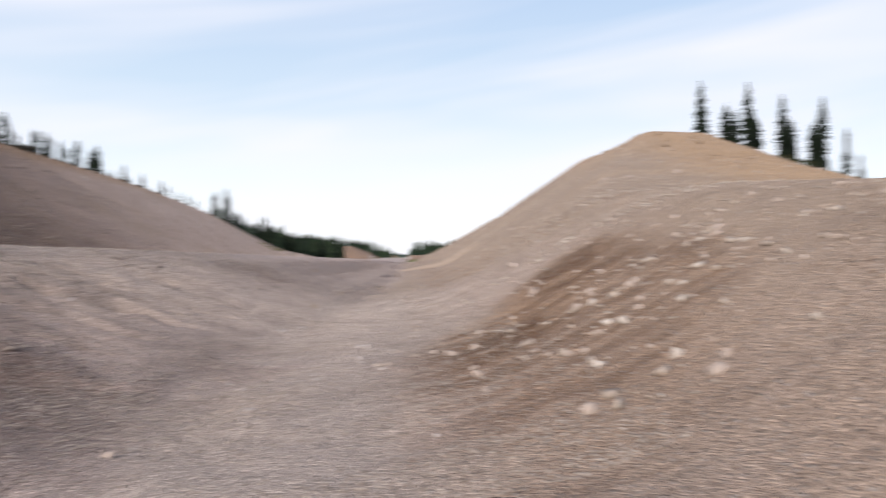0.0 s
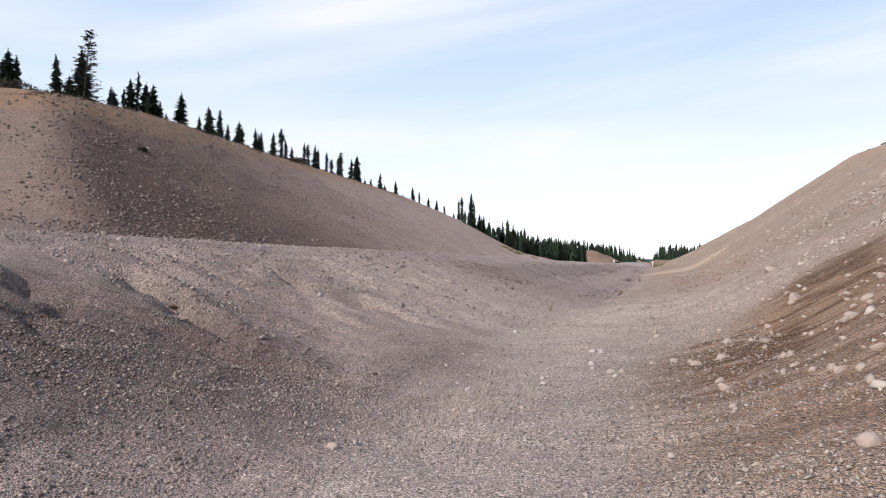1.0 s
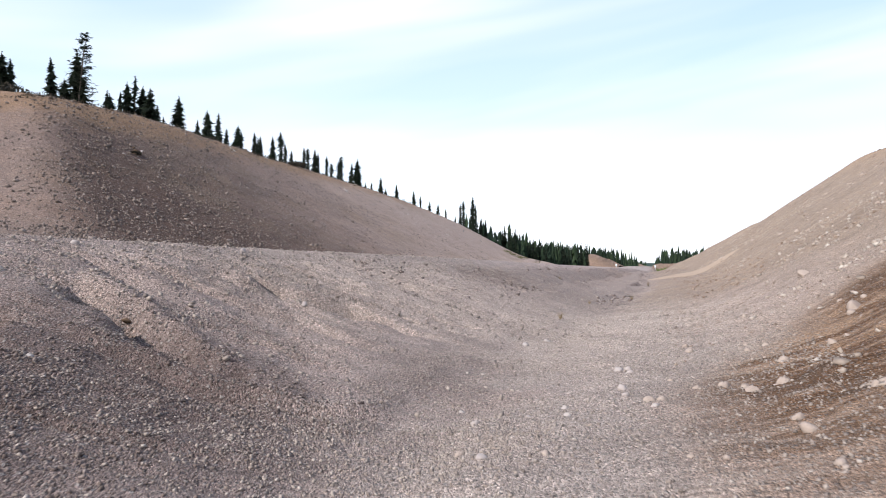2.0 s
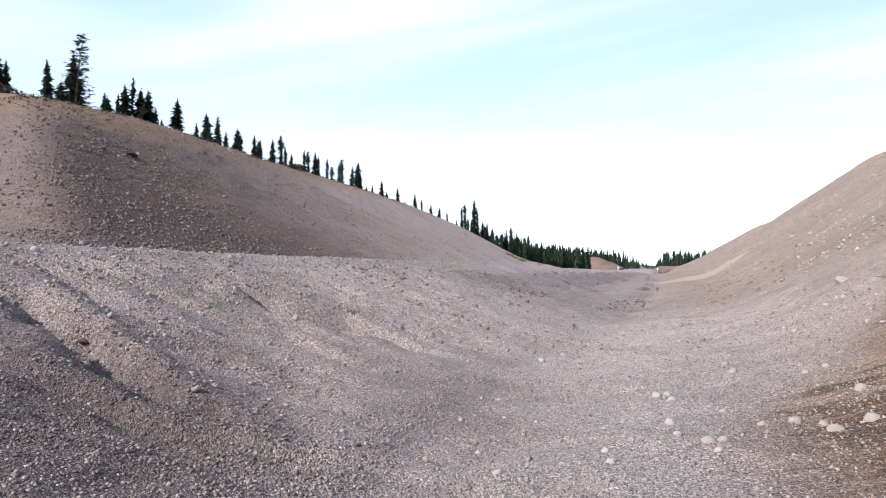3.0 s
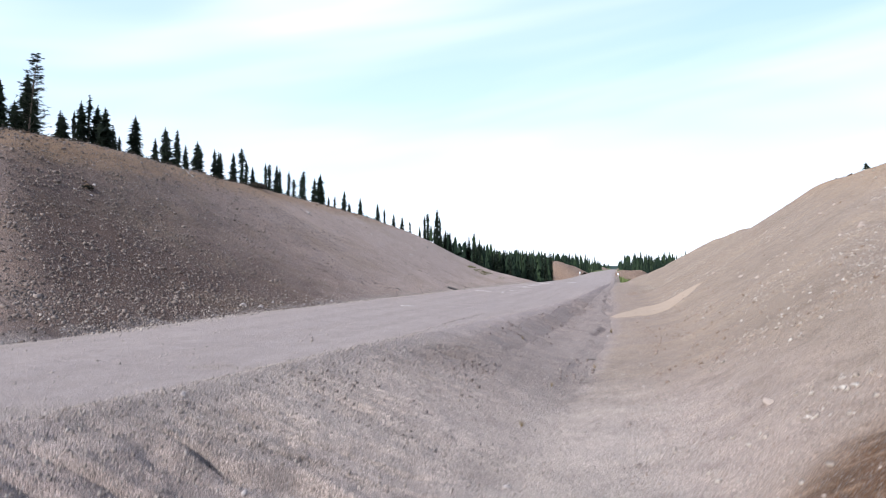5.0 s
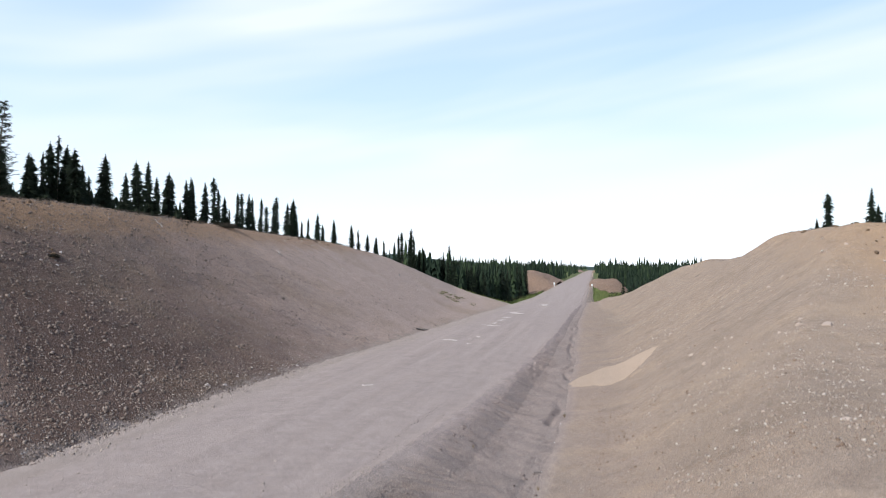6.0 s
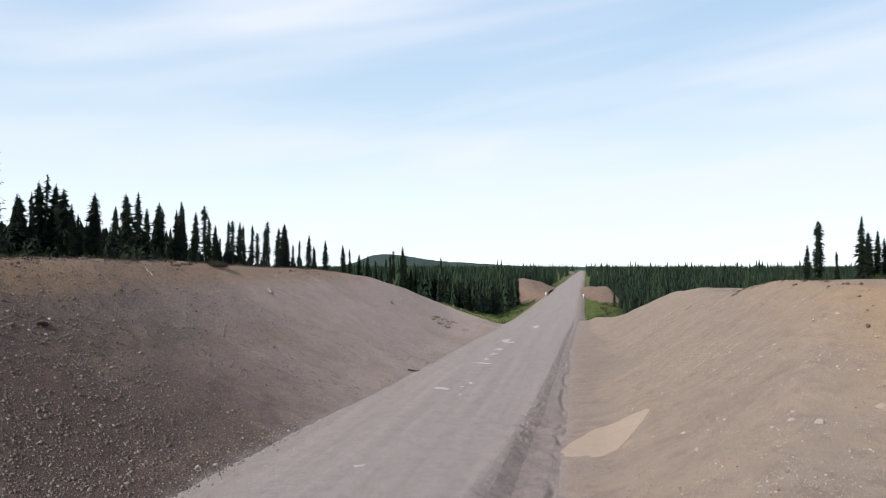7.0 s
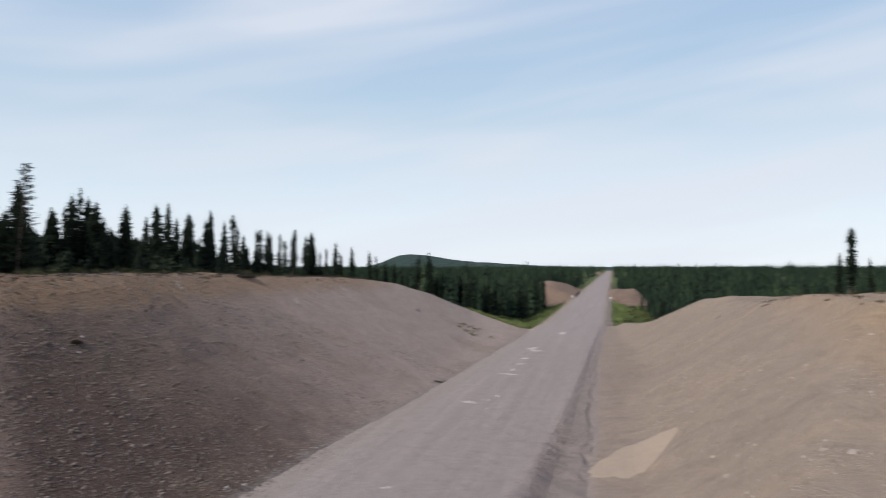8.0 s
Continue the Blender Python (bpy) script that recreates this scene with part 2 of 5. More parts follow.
    spill.inputs[1].default_value = (-3.4, 2.85, -0.65)
    links.new(co, spill.inputs[0])
    shaded_gravel = calc(nt, links, "SUBTRACT", 1.0, blend(nt, links, calc(nt, links, "ADD", spill.outputs["Value"], calc(nt, links, "MULTIPLY", wob, 0.6)), 0.6, 1.9))
    col = mix(nt, links, calc(nt, links, "MULTIPLY", shaded_gravel, 0.85), col, (0.15, 0.108, 0.098))
    # road gravel thins out over the shoulder
    shoulder = calc(nt, links, "SUBTRACT", 1.0, blend(nt, links, calc(nt, links, "ADD", past(nt, "edge"), calc(nt, links, "MULTIPLY", wob, 0.4)), 0.1, 1.0))
    col = mix(nt, links, calc(nt, links, "MULTIPLY", calc(nt, links, "MULTIPLY", shoulder, blend(nt, links, y, 6.0, 14.0)), 0.8), col, (0.385, 0.312, 0.277))
    # the graded verge is darker than the sand, partly shade put into its colour, and pale along the road's shoulder
    on_verge = calc(nt, links, "MULTIPLY", blend(nt, links, calc(nt, links, "ADD", past(nt, "edge"), calc(nt, links, "MULTIPLY", wob, 0.35)), 0.1, 0.9),
                    calc(nt, links, "SUBTRACT", 1.0, blend(nt, links, calc(nt, links, "ADD", past(nt, "ditch"), calc(nt, links, "MULTIPLY", wob, 0.3)), -0.1, 0.5)))
    on_verge = calc(nt, links, "MULTIPLY", on_verge, blend(nt, links, y, 10.0, 16.0))
    col = mix(nt, links, calc(nt, links, "MULTIPLY", on_verge, 0.85), col, (0.27, 0.213, 0.183))
    # ochre subsoil: on the near shoulder of the hill and thinly under the far crest
    ochre = calc(nt, links, "MULTIPLY", blend(nt, links, calc(nt, links, "ADD", x, calc(nt, links, "MULTIPLY", wob, 1.0)), 7.8, 12.8), calc(nt, links, "SUBTRACT", 1.0, blend(nt, links, calc(nt, links, "ADD", y, wob), 38.0, 46.0)))
    rim = calc(nt, links, "MULTIPLY", blend(nt, links, calc(nt, links, "ADD", z, calc(nt, links, "MULTIPLY", wob, 0.5)), 4.4, 6.8), 0.6)
    return mix(nt, links, calc(nt, links, "MULTIPLY", calc(nt, links, "MAXIMUM", ochre, rim), 0.75), col, (0.38, 0.245, 0.135))


def road_wear(nt, links, co, col):
    """Long pale and dark streaks that the wheels have drawn along the road."""
    along = nt.new("ShaderNodeMapping")
    along.inputs["Scale"].default_value = (1.6, 0.035, 1.0)
    links.new(co, along.inputs["Vector"])
    streak = noise_node(nt, links, along.outputs["Vector"], 1.0, 5, 0.65)
    col = foot_gravel(nt, links, co, col)
    return mix(nt, links, 0.4, col, ramp(nt, links, streak, [(0.3, (0.72, 0.70, 0.69)), (0.5, (0.9, 0.9, 0.9)), (0.68, (1.12, 1.11, 1.10))]), "MULTIPLY")


def west_soils(nt, links, co, col):
    """The yellow-brown layer under the western crest, a coarser spill lower down darkened for shade, a far part
    lightened for haze.
    """
    sep = nt.new("ShaderNodeSeparateXYZ")
    links.new(co, sep.inputs["Vector"])
    wob = calc(nt, links, "MULTIPLY", calc(nt, links, "SUBTRACT", noise_node(nt, links, co, 0.5, 5, 0.65), 0.5), 3.5)
    x, y, z = sep.outputs["X"], sep.outputs["Y"], sep.outputs["Z"]
    spur = calc(nt, links, "ADD", y, calc(nt, links, "MULTIPLY", x, 1.02))  # metres beyond the smooth spur
    # coarse gravel near the foot, its colour darkened further to stand in for shade
    coarse = calc(nt, links, "SUBTRACT", 1.0, blend(nt, links, calc(nt, links, "ADD", calc(nt, links, "ADD", spur, calc(nt, links, "MULTIPLY", z, 2.6)), calc(nt, links, "MULTIPLY", wob, 3.0)), 10.0, 34.0))
    coarse = calc(nt, links, "MULTIPLY", coarse, blend(nt, links, calc(nt, links, "ADD", spur, calc(nt, links, "MULTIPLY", wob, 0.9)), -0.8, 3.2))
    col = mix(nt, links, calc(nt, links, "MULTIPLY", coarse, 0.88), col, (0.094, 0.059, 0.046))
    # lighter farther along: haze and view-dependent brightness put into the colour
    sandy = blend(nt, links, calc(nt, links, "ADD", spur, calc(nt, links, "MULTIPLY", wob, 4.0)), 12.0, 42.0)
    col = mix(nt, links, calc(nt, links, "MULTIPLY", sandy, 0.8), col, (0.49, 0.372, 0.308))
    stain = blend(nt, links, noise_node(nt, links, co, 0.13, 4, 0.6), 0.48, 0.66)
    col = mix(nt, links, calc(nt, links, "MULTIPLY", stain, 0.3), col, (0.25, 0.18, 0.115))
    top = blend(nt, links, calc(nt, links, "ADD", z, calc(nt, links, "MULTIPLY", wob, 0.7)), 5.6, 6.9)
    col = mix(nt, links, calc(nt, links, "MULTIPLY", top, 0.7), col, (0.33, 0.205, 0.115))
    col = foot_gravel(nt, links, co, col)
    return col


def plain(name, stops, scale, rough=0.9, bump=0.0, detail=4.0, by_island=False):
    mat = bpy.data.materials.new(name)
    nt, links, bsdf = nodes_of(mat)
    geo = nt.new("ShaderNodeNewGeometry")
    fac = noise_node(nt, links, geo.outputs["Position"], scale, detail, 0.7)
    if by_island:
        m = nt.new("ShaderNodeMath")
        m.operation = "MULTIPLY_ADD"
        m.inputs[1].default_value = 0.6
        links.new(geo.outputs["Random Per Island"], m.inputs[0])
        h = nt.new("ShaderNodeMath")
        h.operation = "MULTIPLY"
        h.inputs[1].default_value = 0.4
        links.new(fac, h.inputs[0])
        links.new(h.outputs[0], m.inputs[2])
        col = ramp(nt, links, m.outputs[0], stops)
    else:
        col = ramp(nt, links, fac, stops)
    links.new(col, bsdf.inputs["Base Color"])
    bsdf.inputs["Roughness"].default_value = rough
    bsdf.inputs["Specular IOR Level"].default_value = 0.2
    if bump:
        b = nt.new("ShaderNodeBump")
        b.inputs["Strength"].default_value, b.inputs["Distance"].default_value = 0.6, bump
        links.new(fac, b.inputs["Height"])
        links.new(b.outputs["Normal"], bsdf.inputs["Normal"])
    return mat


M_EARTH = gravel("cut_earth", (0.40, 0.288, 0.242), (0.60, 0.458, 0.395), (0.49, 0.368, 0.315), pebbles=1.0, size=0.85, soil=cut_soils, grit=0.85, cover=0.7, calm=graded)
M_ROAD = gravel("road_gravel", (0.325, 0.263, 0.235), (0.42, 0.343, 0.308), (0.385, 0.312, 0.277), pebbles=0.3, size=0.9, grit=0.4, soil=road_wear)
M_LEFT = gravel("cut_gravel", (0.255, 0.185, 0.153), (0.325, 0.24, 0.198), (0.31, 0.216, 0.165), pebbles=0.3, size=3.0, soil=west_soils, grit=0.6)
M_BANK = gravel("bank_sand", (0.26, 0.17, 0.12), (0.40, 0.275, 0.20), (0.36, 0.24, 0.165), pebbles=0.4, size=9.0, grit=0.8)
M_FAN = gravel("loose_sand", (0.39, 0.295, 0.218), (0.425, 0.322, 0.24), (0.41, 0.308, 0.23), pebbles=0.02, size=1.5, grit=0.2)
M_PALE = gravel("pale_gravel", (0.52, 0.44, 0.39), (0.66, 0.57, 0.51), (0.60, 0.51, 0.455), pebbles=0.2)
M_VALLEY = gravel("valley_grass", (0.085, 0.105, 0.036), (0.165, 0.19, 0.066), (0.15, 0.155, 0.062), pebbles=0.02, size=14.0, grit=0.7, soil=valley_soil)
M_STONE = plain("stone", [(0.05, (0.15, 0.12, 0.11)), (0.4, (0.26, 0.215, 0.195)), (0.7, (0.36, 0.31, 0.285)), (0.95, (0.50, 0.455, 0.42))], 9.0, bump=0.01, by_island=True)
M_SANDSTONE = plain("sandy_stone", [(0.05, (0.15, 0.105, 0.08)), (0.4, (0.26, 0.20, 0.16)), (0.75, (0.36, 0.29, 0.243)), (0.97, (0.47, 0.40, 0.345))], 14.0, bump=0.03, by_island=True)
M_SANDPEB = plain("sandy_pebbles", [(0.05, (0.13, 0.085, 0.06)), (0.5, (0.25, 0.18, 0.135)), (0.85, (0.35, 0.275, 0.22)), (0.99, (0.50, 0.43, 0.37))], 30.0, by_island=True)
M_PALEPEB = plain("pale_pebbles", [(0.1, (0.26, 0.205, 0.163)), (0.6, (0.37, 0.31, 0.26)), (0.97, (0.54, 0.48, 0.425))], 30.0, by_island=True)
M_DARKPEB = plain("dark_pebbles", [(0.05, (0.085, 0.062, 0.052)), (0.5, (0.165, 0.127, 0.11)), (0.97, (0.34, 0.275, 0.245))], 30.0, by_island=True)
M_PEBBLE = plain("pebbles", [(0.05, (0.14, 0.113, 0.10)), (0.4, (0.262, 0.213, 0.18)), (0.75, (0.378, 0.317, 0.27)), (0.98, (0.54, 0.49, 0.44))], 30.0, by_island=True)
M_CLOD = plain("clods", [(0.05, (0.05, 0.033, 0.022)), (0.6, (0.10, 0.066, 0.042)), (0.97, (0.17, 0.115, 0.075))], 12.0, by_island=True)
M_WESTPEB = plain("cut_pebbles", [(0.05, (0.08, 0.06, 0.05)), (0.45, (0.155, 0.12, 0.10)), (0.8, (0.255, 0.203, 0.172)), (0.97, (0.42, 0.355, 0.31))], 30.0, by_island=True)
M_SHRUB = plain("shrub_leaves", [(0.1, (0.014, 0.020, 0.008)), (0.5, (0.034, 0.040, 0.016)), (0.9, (0.085, 0.068, 0.03))], 2.0, by_island=True)
M_DARKBUSH = plain("dark_brush", [(0.2, (0.02, 0.018, 0.014)), (0.7, (0.06, 0.05, 0.035))], 4.0, by_island=True)
M_TUFT = plain("tuft_blades", [(0.1, (0.075, 0.10, 0.034)), (0.9, (0.19, 0.215, 0.075))], 2.0, by_island=True)
M_OLIVE = plain("dry_tufts", [(0.1, (0.06, 0.06, 0.028)), (0.9, (0.19, 0.17, 0.075))], 2.0, by_island=True)
M_DEAD = plain("dead_wood", [(0.3, (0.10, 0.085, 0.075)), (0.7, (0.24, 0.21, 0.19))], 25.0, bump=0.01)
M_POST = plain("white_plastic", [(0.3, (0.72, 0.72, 0.7)), (0.7, (0.8, 0.8, 0.79))], 8.0, rough=0.5)
M_GROUND = plain("heath", [(0.3, (0.05, 0.06, 0.025)), (0.5, (0.10, 0.10, 0.045)), (0.7, (0.16, 0.14, 0.07))], 0.35, bump=0.3)
M_NEEDLE = plain("spruce_needles", [(0.1, (0.005, 0.009, 0.005)), (0.5, (0.009, 0.015, 0.008)), (0.9, (0.022, 0.030, 0.014))], 3.0, by_island=True)
M_BARK = plain("spruce_bark", [(0.3, (0.07, 0.055, 0.045)), (0.7, (0.16, 0.13, 0.11))], 20.0, bump=0.01)
M_FOREST = plain("forest_needles", [(0.05, (0.008, 0.015, 0.010)), (0.45, (0.016, 0.028, 0.016)), (0.8, (0.034, 0.052, 0.024)), (0.97, (0.065, 0.082, 0.034))], 0.2, by_island=True)


# ---- helpers ----
def mesh_from(name, verts, faces, mat, smooth=False):
    me = bpy.data.meshes.new(name)
    me.from_pydata(verts, [], faces)
    me.materials.append(mat)
    if smooth:
        me.polygons.foreach_set("use_smooth", np.ones(len(me.polygons), dtype=bool))
    me.update()
    return me


def lattice(ix, iy, seed):
    h = (ix.astype(np.int64) * 374761393 + iy.astype(np.int64) * 668265263 + seed * 974711) & 0xFFFFFFFF
    h = ((h ^ (h >> 13)) * 1274126177) & 0xFFFFFFFF
    return ((h ^ (h >> 16)) & 0xFFFF) / 65535.0


def vnoise(x, y, seed=0):
    ix, iy = np.floor(x), np.floor(y)
    fx, fy = x - ix, y - iy
    fx, fy = fx * fx * (3 - 2 * fx), fy * fy * (3 - 2 * fy)
    a, b = lattice(ix, iy, seed), lattice(ix + 1, iy, seed)
    c, d = lattice(ix, iy + 1, seed), lattice(ix + 1, iy + 1, seed)
    return (a + (b - a) * fx) * (1 - fy) + (c + (d - c) * fx) * fy - 0.5


def fbm(x, y, octaves=4, seed=0):
    out, amp = 0, 1.0
    for k in range(octaves):
        out = out + amp * vnoise(x * 2**k + 17.3 * k, y * 2**k - 9.1 * k, seed + k)
        amp *= 0.5
    return out


def smin(a, b, k):
    h = np.clip(0.5 + 0.5 * (b - a) / k, 0, 1)
    return b + (a - b) * h - k * h * (1 - h)


def smax(a, b, k):
    return -smin(-a, -b, k)


# ---- the lie of the land: the road runs along +y, its surface at z = 0 ----
def waver(y, seed):
    y = np.asarray(y, float)
    return 0.28 * vnoise(y * 0.12, 0 * y, seed) + 0.07 * vnoise(y * 0.6, 0 * y, seed + 1)


def heel(y):  # foot of the steep face of the western cut
    return np.interp(y, [14, 27, 54, 104, 132, 4000], [-15.0, -14.2, -12.2, -12.2, -10.0, -9.9])


def toe(y):  # edge of the loose foot of the western cut, against the road
    return np.interp(y, [14, 24, 34, 46, 62, 84, 100, 132, 4000], [-12.9, -13.2, -13.0, -12.3, -11.8, -11.1, -10.8, -10.0, -9.9]) + 0.8 * waver(y, 13) * np.clip((150 - y) / 30, 0, 1)


def edge(y):  # eastern shoulder of the road
    return np.interp(y, [0, 5, 13, 27, 37, 54, 79, 96, 112, 4000], [-5.9, -5.6, -4.9, -3.75, -3.3, -2.7, -2.4, -2.2, -1.9, -1.9]) + 0.35 * waver(y, 5) * np.clip((y - 8) / 12, 0, 1)


def ditch(y):  # bottom of the ditch
    return np.interp(y, [9, 20, 30, 46, 79, 110, 4000], [-1.7, -1.2, -0.87, -1.0, -1.3, -1.0, -1.0]) + waver(y, 9) * np.clip((y - 8) / 12, 0, 1)


def depth(y):  # the ditch silts up farther along
    return np.interp(y, [12, 42, 100, 130], [1.0, 0.62, 0.55, 0.35])


def sag(y):  # how far the eastern shoulder lies below the crown of the road
    return np.interp(y, [5, 8, 15, 22, 30, 46, 75, 130], [0.0, 0.02, 0.05, 0.10, 0.17, 0.25, 0.28, 0.28])


def west_sag(y):  # how far the western edge lies below the crown
    return np.interp(y, [10, 45, 90, 120], [0.25, 0.22, 0.05, 0.0])


def dip(y):  # the road runs down a little out of the cutting and up again
    return np.interp(y, [52, 75, 110, 160, 300], [0.0, -0.12, -0.5, -0.6, 0.0])


def west_top(x, y):
    s = y + 2.81 * (x + 25)
    near = np.interp(s, [-200, 32.2, 73.6, 88.7, 105.9, 120.7, 135, 149.3, 177], [7.88, 7.85, 7.18, 6.43, 4.8, 2.84, 0.97, -0.7, -2.88])
    deep = np.interp(y, [-200, 60, 90, 125, 165, 4000], [7.5, 7.3, 6.5, 4.5, -2.5, -2.5])
    w = np.clip((-x - 29) / 12, 0, 1)
    return near * (1 - w) + deep * w


def east_top(x, y):
    back = y - 1.1 * np.maximum(0, x - 15) * np.clip((110 - y) / 30, 0, 1)  # the near end of the hill turns away from the road
    return np.interp(back, [-60, 0, 9, 20, 30, 38, 43, 48, 54, 60, 66, 72, 81, 90, 96, 102, 110, 118, 126, 140],
                     [0.0, 0.04, 0.85, 1.52, 3.95, 6.42, 6.57, 6.61, 6.31, 6.25, 5.56, 5.22, 5.41, 5.11, 2.4, 1.3, 0.9, 0.4, -1.35, -2.5])


FACE_Y = [20, 35, 50, 65, 80, 95, 110, 125]  # how far the faces of the cuts stand towards the road, along it
WEST_SHIFT = [0.86, 2.3, -0.05, -0.08, -0.6, -1.34, -3.46, -3.5]
EAST_SHIFT = [0.0, 0.27, 0.54, -1.83, -1.22, 0.22, 1.51, 2.8]


def land(x, y):
    """Height of the ground at x, y (arrays)."""
    far = np.interp(y, [250, 600, 1500, 4000], [0.0, 2.5, 5.0, 9.0])
    # west
    d = heel(y) - x
    d = d + np.interp(y, FACE_Y, WEST_SHIFT) * np.clip((d - 7 * np.clip((60 - y) / 20, 0, 1)) / 5, 0, 1)
    kink = 17.5 + 0.74 * d
    up = 0.526 * d - 0.34 * smax(np.zeros_like(y), kink - y, 1.0) - 0.32
    loose = np.maximum(toe(y) - x, 0)
    up = smax(up, 0.2 * loose - west_sag(y) * np.exp(-loose), 0.35)
    west = smin(west_top(x, y) + far, up, 0.45)
    west = np.maximum(west, -0.5 * loose - west_sag(y))
    # verge and ditch
    e, b = edge(y), ditch(y)
    u = (x - e) / (b - e)
    verge = np.interp(u, [0, 0.15, 0.4, 0.7, 0.92, 1.0], [0, -0.09, -0.41, -0.78, -0.98, -1.0])
    soft = np.interp(u, [0, 0.1, 0.22, 0.45, 0.6, 0.85, 0.95, 1.0], [0, -0.05, -0.2, -0.7, -0.8, -0.88, -0.97, -1.0])
    w = np.clip((y - 13) / 14, 0, 1)
    verge = (verge * (1 - w) + soft * w) * (depth(y) - sag(y)) - sag(y)
    verge = verge + 0.09 * np.exp(-(((u - 0.02) / 0.07) ** 2)) * np.clip(1 - y / 40, 0, 1)
    # east
    q = x - b + np.interp(y, FACE_Y, EAST_SHIFT) * np.clip((x - b - 0.5) / 3, 0, 1)
    for rib_y, amount, wide in ((58.6, 0.3, 1.0), (55.6, -0.25, 1.6), (66.5, 0.1, 2.0), (49.5, 0.1, 1.8)):
        q = q + amount * np.exp(-(((y - rib_y - 0.12 * (12 - x)) / wide) ** 2)) * np.clip((x - 3) / 4, 0, 1)  # ribs down the slope
    up = smax(-depth(y) + 0.12 * q, np.interp(q, [0, 1.9, 5, 13, 42], [-1.79, -0.70, 1.08, 6.45, 25.0]), 0.3)
    low = -depth(y) - 0.25 * np.maximum(q, 0)
    east = smin(east_top(x, y) + far, up, 0.5)
    east = np.maximum(east, low)
    crown = 0.09 * np.exp(-(((u - 0.02) / 0.07) ** 2)) * np.clip(1 - y / 40, 0, 1) - sag(y) * np.clip((x + 9) / (e + 9), 0, 1) ** 1.5 - west_sag(y) * np.clip((x + 9) / (toe(y) + 9), 0, 1) ** 1.5
    return np.where(x < toe(y), west, np.where(x < e, crown, np.where(x < b, verge, east))) + dip(y)


def relief(x, y, z):
    """Unevenness on top of the plain shapes."""
    on_road = np.clip(np.minimum(x - toe(y), edge(y) - x) / 0.8, 0, 1)
    rough = 1 - on_road
    u = (x - edge(y)) / (ditch(y) - edge(y))
    rough = rough * (1 - 0.85 * np.exp(-((u / 0.12) ** 2)))  # the shoulder is graded straight
    near = np.clip(1 - (y - 14) / 30, 0.0, 1)
    out = rough * (np.where(x < -15, 0.11, 0.22) * fbm(x * 0.16, y * 0.16, 3, 3) * np.clip((np.abs(x + 6) - 6) / 8, 0, 1) + (0.05 + np.where(x > ditch(y), -0.028, 0.03) * np.clip((y - 12) / 12, 0, 1)) * fbm(x * 0.9, y * 0.9, 4, 11))
    out = out + (0.35 + 0.65 * rough) * near * 0.032 * fbm(x * 4.5, y * 4.5, 3, 21)
    # rills down the verge
    u = (x - edge(y)) / (ditch(y) - edge(y))
    on = np.clip((u - 0.05) / 0.2, 0, 1) * np.clip((0.95 - u) / 0.35, 0, 1)
    lines = np.abs(vnoise(y * 2.4 - 0.5 * x + 0.7 * vnoise(x * 1.7, y * 1.7, 41), x * 0.3, 31))
    patchy = np.clip(0.55 + 2.2 * fbm(x * 0.55, y * 0.55, 2, 47), 0.1, 1.2)
    out = out - on * patchy * (0.15 * np.clip(1 - lines / 0.1, 0, 1) - 0.035 * np.clip(1 - np.abs(lines - 0.16) / 0.07, 0, 1)) * np.clip(1 - (y - 8) / 7, 0, 1)
    thin = np.abs(vnoise(y * 4.6 - 0.8 * x + 0.9 * vnoise(x * 1.9, y * 1.9, 48), x * 0.35, 36))
    out = out - np.clip((u - 0.08) / 0.1, 0, 1) * np.clip((0.7 - u) / 0.3, 0, 1) * np.clip(0.5 + 2.5 * fbm(x * 0.7, y * 0.7, 2, 49), 0, 1) * 0.075 * np.clip(1 - thin / 0.11, 0, 1) * np.clip((y - 3.2) / 1.5, 0, 1) * np.clip((15 - y) / 5, 0, 1)
    wide = np.abs(vnoise(y * 1.05 - 0.35 * x + 0.8 * vnoise(x * 0.8, y * 0.8, 43), x * 0.25, 33))
    out = out - on * 0.05 * np.clip(1 - wide / 0.2, 0, 1) * np.clip((y - 11) / 8, 0, 1) * np.clip((120 - y) / 60, 0, 1)
    # herringbone wash down the steep upper face, farther along
    comb = np.abs(vnoise(y * 2.6 - 1.4 * x + 0.5 * vnoise(x * 1.5, y * 1.5, 45), x * 0.2, 35))
    face = np.clip((u - 0.12) / 0.1, 0, 1) * np.clip((0.62 - u) / 0.25, 0, 1)
    out = out - face * 0.11 * np.clip(0.6 + 2 * vnoise(x * 0.7, y * 0.35, 46), 0.1, 1.2) * np.clip(1 - comb / 0.13, 0, 1) * np.clip((y - 10) / 6, 0, 1) * np.clip((75 - y) / 30, 0, 1)
    # a torn line along the bottom of the ditch
    torn = np.exp(-(((x - ditch(y) + 0.25 + 0.3 * vnoise(y * 0.9, y * 0, 57)) / 0.14) ** 2))
    out = out - 0.10 * torn * np.clip(0.4 + 2.5 * vnoise(y * 0.7, y * 0, 59), 0, 1) * np.clip((y - 14) / 6, 0, 1) * np.clip((80 - y) / 20, 0, 1)
    gx = np.clip((x + 4.6) / 0.25, 0, 1) * np.clip((-2.7 - x) / 1.0, 0, 1)
    trough = y - 4.25 + 0.31 * (x + 4.07) + 0.22 * vnoise(x * 3.5, y * 0, 51) + 0.08 * vnoise(x * 9, y * 9, 52)
    out = out - gx * (0.17 * np.exp(-((np.where(trough > 0, trough / 0.07, trough / 0.2)) ** 2)) - 0.05 * np.exp(-(((trough - 0.16) / 0.1) ** 2)))
    out = out - 0.13 * np.exp(-(((x + 4.07) / 0.13) ** 2) - (((y - 4.27) / 0.08) ** 2))  # a hole under the lip
